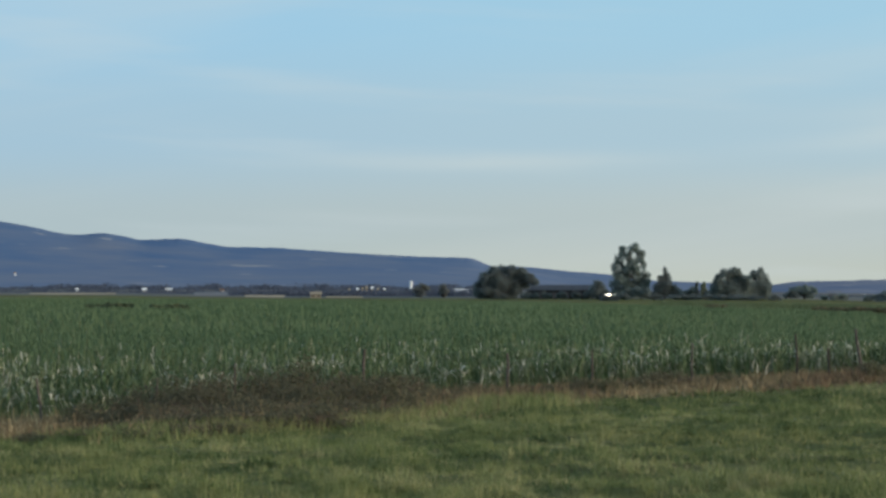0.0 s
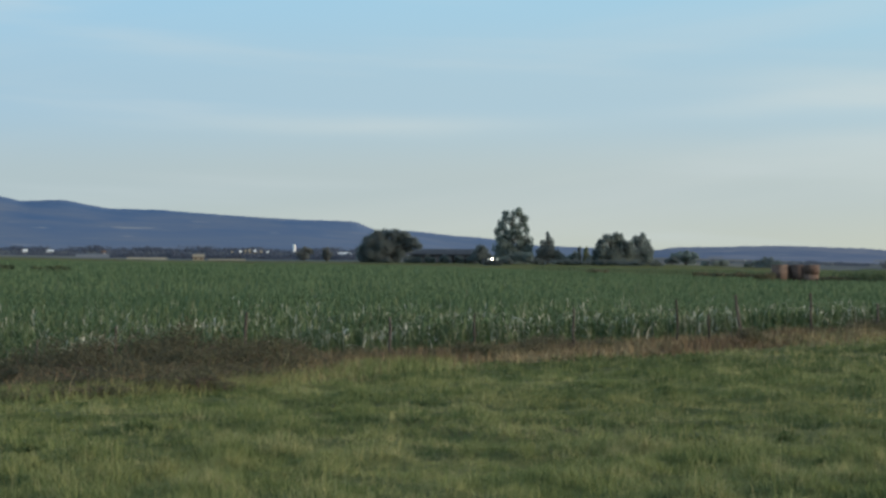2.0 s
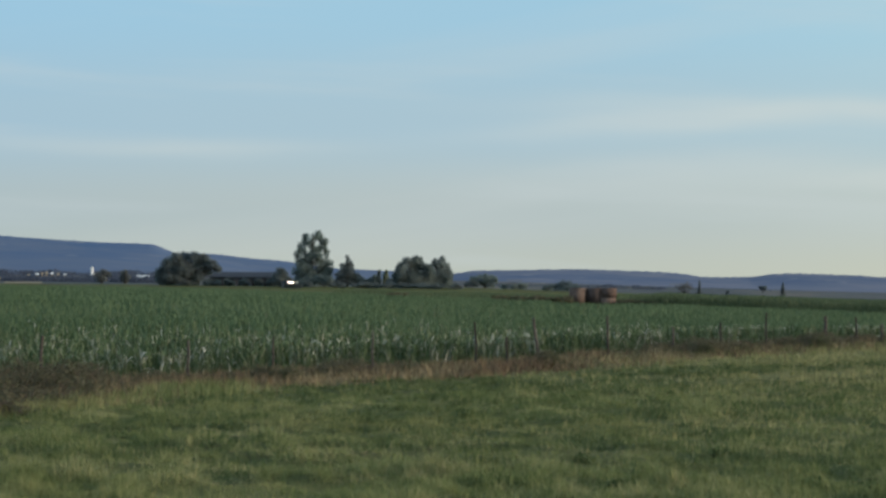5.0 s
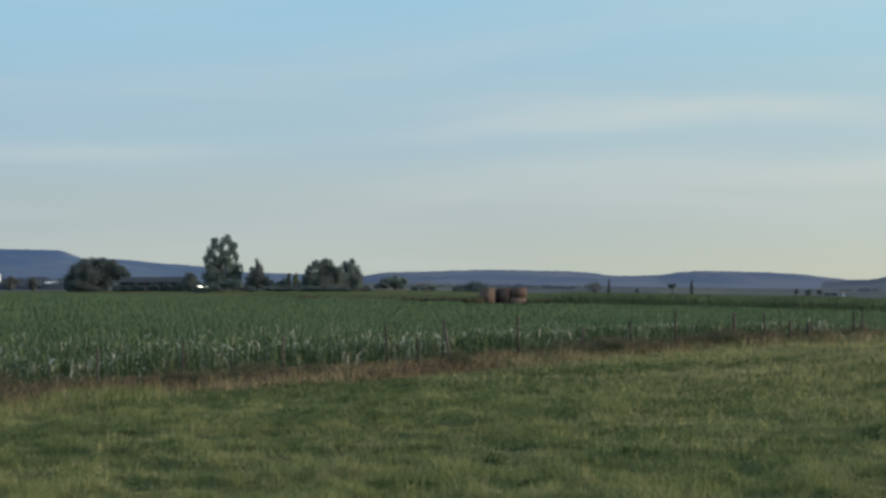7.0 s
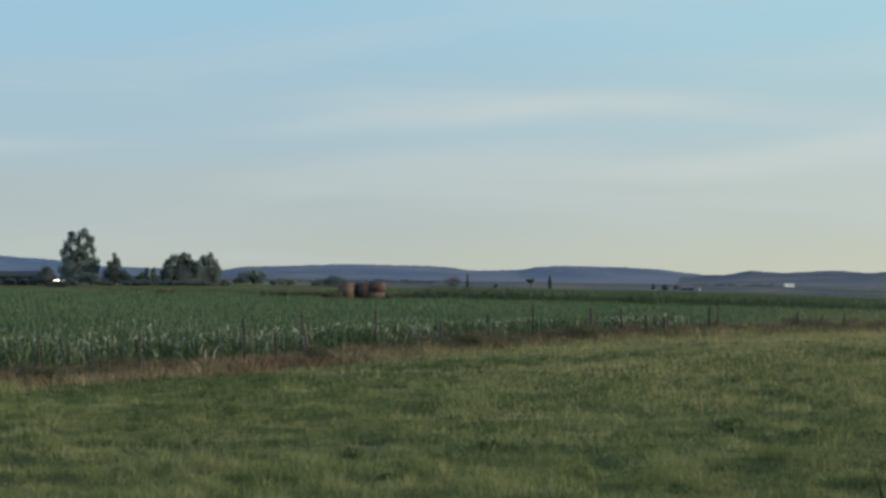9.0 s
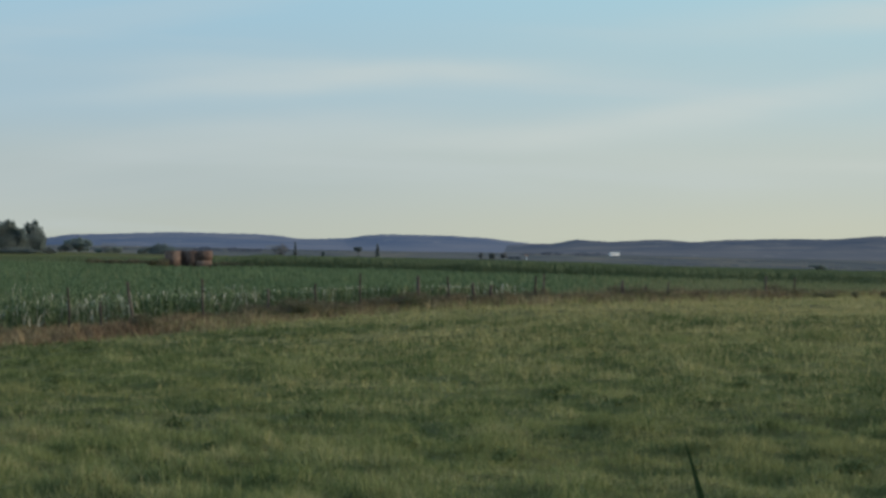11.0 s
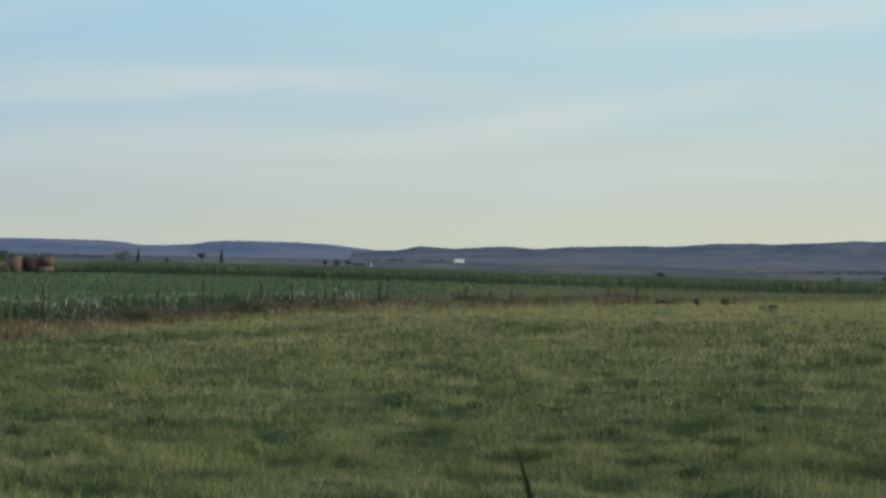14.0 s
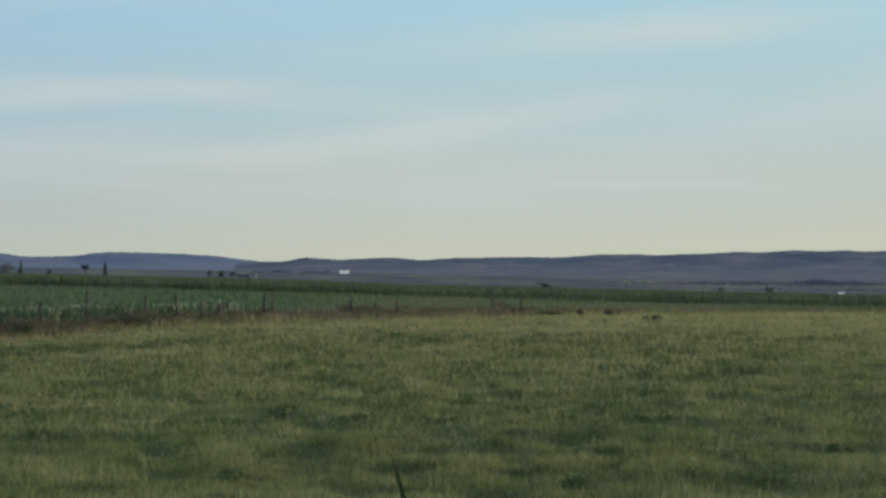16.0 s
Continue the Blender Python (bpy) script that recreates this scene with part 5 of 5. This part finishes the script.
# ---- woods and hedges far off ----
def tree_belt(az0, az1, d, low, top, seed, count, label, mat="woods"):
    rng = np.random.default_rng(seed)
    count = int(count * 1.5)
    az = az0 + (az1 - az0) * rng.random(count)
    dd = d * (1 + 0.08 * rng.random(count))
    x, y = dd * np.sin(np.radians(az)), dd * np.cos(np.radians(az))
    z = land(x, y)
    crown = np.maximum(0.8, EYE + dd * np.tan(np.radians(low + (top - low) * fnoise(az * 6, az * 0 + d / 300, seed) * (0.6 + 0.8 * rng.random(count)))) - z)
    k = 34
    VV = []
    for j in range(k):
        c = np.stack([x + rng.normal(size=count) * crown * 0.75, y + rng.normal(size=count) * crown * 0.4, z + crown * (0.15 + 0.8 * rng.random(count))], -1)
        a, b = rng.normal(size=(count, 3)), rng.normal(size=(count, 3))
        a /= np.linalg.norm(a, axis=1)[:, None]
        b /= np.linalg.norm(b, axis=1)[:, None]
        s = (crown * (0.10 + 0.08 * rng.random(count)))[:, None]
        VV.append(np.stack([c - a * s, c - b * s, c + a * s, c + b * s], 1).reshape(-1, 3))
    V = np.concatenate(VV)
    ob = cloud_object("tree_belt", V, M[mat], None)
    tagged(ob, label, "trees", kind="stuff")


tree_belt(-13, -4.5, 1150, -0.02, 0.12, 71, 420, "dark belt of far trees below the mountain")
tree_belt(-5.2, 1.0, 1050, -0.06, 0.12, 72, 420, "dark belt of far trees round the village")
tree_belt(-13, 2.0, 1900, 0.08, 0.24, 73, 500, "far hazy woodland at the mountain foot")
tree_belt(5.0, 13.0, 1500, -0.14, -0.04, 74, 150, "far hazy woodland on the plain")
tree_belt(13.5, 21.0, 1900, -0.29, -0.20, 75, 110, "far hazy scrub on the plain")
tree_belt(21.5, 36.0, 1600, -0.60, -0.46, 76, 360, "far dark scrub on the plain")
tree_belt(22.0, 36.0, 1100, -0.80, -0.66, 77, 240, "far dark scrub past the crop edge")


def leaf_strip(az0, az1, d, top, deep, seed, count, mat, label):
    """Small leaf quads in a strip across the view, up to a height angle."""
    rng = np.random.default_rng(seed)
    az = az0 + (az1 - az0) * rng.random(count)
    dd = d + deep * rng.random(count)
    x, y = dd * np.sin(np.radians(az)), dd * np.cos(np.radians(az))
    z = land(x, y)
    h = np.maximum(0.3, EYE + dd * math.tan(radians(top)) - z) * (0.7 + 0.4 * fnoise(az * 5, az * 0, seed)) * (0.15 + 0.85 * rng.random(count))
    a, b = rng.normal(size=(count, 3)), rng.normal(size=(count, 3))
    a /= np.linalg.norm(a, axis=1)[:, None]
    b /= np.linalg.norm(b, axis=1)[:, None]
    c = np.stack([x, y, z + h], -1)
    s = 0.14 + 0.08 * rng.random(count)[:, None]
    ob = cloud_object("leaf_strip", np.stack([c - a * s, c - b * s, c + a * s, c + b * s], 1).reshape(-1, 3), M[mat], None)
    tagged(ob, label, "weeds", kind="stuff")


leaf_strip(8.75, 10.7, 258, -0.35, 5, 91, 2600, "bramble", "dark brown leafy strip along the field lane")
leaf_strip(6.25, 6.75, 290, -0.30, 4, 92, 700, "bramble", "dark brown leafy strip at the end of the lane")
leaf_strip(11.75, 13.2, 258, -0.42, 5, 93, 1500, "bramble", "dark brown leafy strip along the field lane beyond the bales")
leaf_strip(-8.5, -7.4, 190, -0.25, 6, 94, 2200, "rank_weed", "dark green weeds standing in the corn")
leaf_strip(-7.0, -6.1, 190, -0.28, 6, 95, 1800, "rank_weed", "dark green weeds standing in the corn")


def stubble_field(az0, az1, d0, d1, low, high, seed, mat="stubble"):
    """A pale mown field on the plain, a little above the ground."""
    n, k = 24, 10
    V = []
    for j in range(k + 1):
        for i in range(n + 1):
            f = i / n
            ragged = 0.06 * math.sin(7 * f + seed) + 0.04 * math.sin(17 * f + 2 * seed)
            d = d0 + (d1 - d0) * (j / k + (ragged if j in (0, k) else 0))
            a = radians(az0 + (az1 - az0) * f)
            x, y = d * math.sin(a), d * math.cos(a)
            V.append((x, y, max(float(land(x, y)) + 0.1, EYE + d * math.tan(radians(low + (high - low) * j / k)))))
    F = [(j * (n + 1) + i, j * (n + 1) + i + 1, (j + 1) * (n + 1) + i + 1, (j + 1) * (n + 1) + i) for j in range(k) for i in range(n)]
    ob = mesh_object("stubble_field", V, F, M[mat])
    tagged(ob, "pale tan mown field on the open plain", "field", kind="structure")


stubble_field(-9.8, -7.8, 520, 580, -0.03, 0.01, 1)
stubble_field(-4.75, -3.8, 500, 560, -0.11, -0.05, 2)
stubble_field(-2.81, -1.93, 500, 560, -0.14, -0.08, 3)
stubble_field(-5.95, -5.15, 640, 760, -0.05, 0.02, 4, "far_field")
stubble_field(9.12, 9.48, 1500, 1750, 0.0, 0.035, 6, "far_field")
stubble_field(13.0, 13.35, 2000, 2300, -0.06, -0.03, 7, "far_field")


# ---- straw bales by the lane ----
def bale_stack():
    d = 262.0
    for az, back, wide, n in ((10.82, 0.0, 0.92, 1), (11.10, 1.1, 0.72, 1), (11.25, 0.1, 0.70, 1), (11.53, 0.3, 0.94, 2)):
        x, y = (d + back) * math.sin(radians(az)), (d + back) * math.cos(radians(az))
        z = float(land(x, y))
        high = (EYE + d * math.tan(radians(-0.15)) - z) / n
        for k in range(n):
            bm = bmesh.new()
            r = bmesh.ops.create_cone(bm, cap_ends=True, segments=28, radius1=wide, radius2=wide, depth=high)
            bmesh.ops.bevel(bm, geom=[e for e in bm.edges if abs(e.verts[0].co.z - e.verts[1].co.z) < 1e-4], offset=0.03, segments=2, affect="EDGES")
            rng = random.Random(int(az * 100) + k)
            for v in bm.verts:
                q = noise.noise(Vector((v.co.x * 2, v.co.y * 2, v.co.z * 3 + k + az)))
                v.co.x *= 1 + 0.04 * q
                v.co.y *= 1 + 0.04 * q
                v.co.z += 0.02 * q
            ob = part("round_bale", bm, M["straw_bale"])
            for f in ob.data.polygons:
                f.use_smooth = True
            ob.matrix_basis = pose(x + rng.uniform(-0.06, 0.06), y, z + high * (k + 0.5), 0, 0, rng.uniform(0, 360))
            tagged(ob, "round straw bale standing on end in a row" if n == 1 else "flat round straw bale stacked in a pair", "bale", "bales by the lane")


bale_stack()

# ---- meadow weeds, crest tufts and the near blade ----
for i, (az, el, wide, high) in enumerate(((20.07, -3.62, 0.5, 0.18), (20.0, -3.72, 0.35, 0.12), (21.66, -3.85, 0.55, 0.14), (23.55, -3.88, 0.5, 0.15), (8.25, -3.28, 0.4, 0.22), (12.9, -3.15, 0.35, 0.12), (16.9, -4.9, 0.55, 0.22), (18.7, -5.3, 0.5, 0.2),
        (26.1, -1.36, 0.6, 0.26), (26.4, -1.36, 0.4, 0.24), (27.05, -1.36, 0.34, 0.32), (27.79, -1.36, 0.36, 0.34), (28.79, -1.45, 0.5, 0.2), (26.0, -3.3, 0.5, 0.2), (24.2, -3.5, 0.4, 0.18), (27.7, -3.6, 0.5, 0.18), (28.8, -3.9, 0.4, 0.18), (5.5, -3.4, 0.4, 0.16), (2.2, -3.6, 0.45, 0.18), (-1.0, -3.9, 0.4, 0.16), (-4.5, -4.2, 0.5, 0.18), (11.0, -4.4, 0.5, 0.2), (14.3, -4.1, 0.4, 0.15))):
    weed_clump(az, el, wide, high, 300 + i, "shrub" if el > -1.5 else "weed")
rng_weeds = random.Random(77)
for i in range(16):
    weed_clump(rng_weeds.uniform(-11, 34), -1.9 - 3.6 * rng_weeds.random(), rng_weeds.uniform(0.14, 0.34), rng_weeds.uniform(0.08, 0.16), 400 + i)


def reed_blade():
    """One long leaf blade close to the camera, rising from the verge."""
    d = 3.0
    tip_az, tip_el = 22.45, -4.60
    ex, ey = ARM * math.sin(radians(23.7) - 0.18), ARM * (math.cos(radians(23.7) - 0.18) - 1)
    tip = Vector((ex + d * math.sin(radians(tip_az)), ey + d * math.cos(radians(tip_az)), EYE + d * math.tan(radians(tip_el))))
    side = Vector((math.cos(radians(tip_az)), -math.sin(radians(tip_az)), 0))
    out = Vector((math.sin(radians(tip_az)), math.cos(radians(tip_az)), 0))
    z0 = float(land(tip.x, tip.y)) - 0.02
    high = tip.z - z0
    bm = bmesh.new()
    rows = []
    for i in range(25):
        f = i / 24
        f = f ** 0.7
        x = 0.090 * (1 - math.exp(-(1 - f) * high / 0.28))
        c = Vector((tip.x, tip.y, z0 + high * f)) + side * x
        w = 0.0095 * min(1.0, (1 - f) * 9.0 + 0.02) * (0.55 + 0.45 * min(1, f * 2.5))
        rows.append([bm.verts.new(c - side * w), bm.verts.new(c + out * w * 0.45), bm.verts.new(c + side * w)])
    for a, b in zip(rows, rows[1:]):
        bm.faces.new((a[0], a[1], b[1], b[0]))
        bm.faces.new((a[1], a[2], b[2], b[1]))
    r = bmesh.ops.solidify(bm, geom=bm.faces[:], thickness=0.0008)
    ob = part("reed_blade", bm, M["blade"])
    tagged(ob, "single long dark green reed blade beside the camera", "reed")


reed_blade()
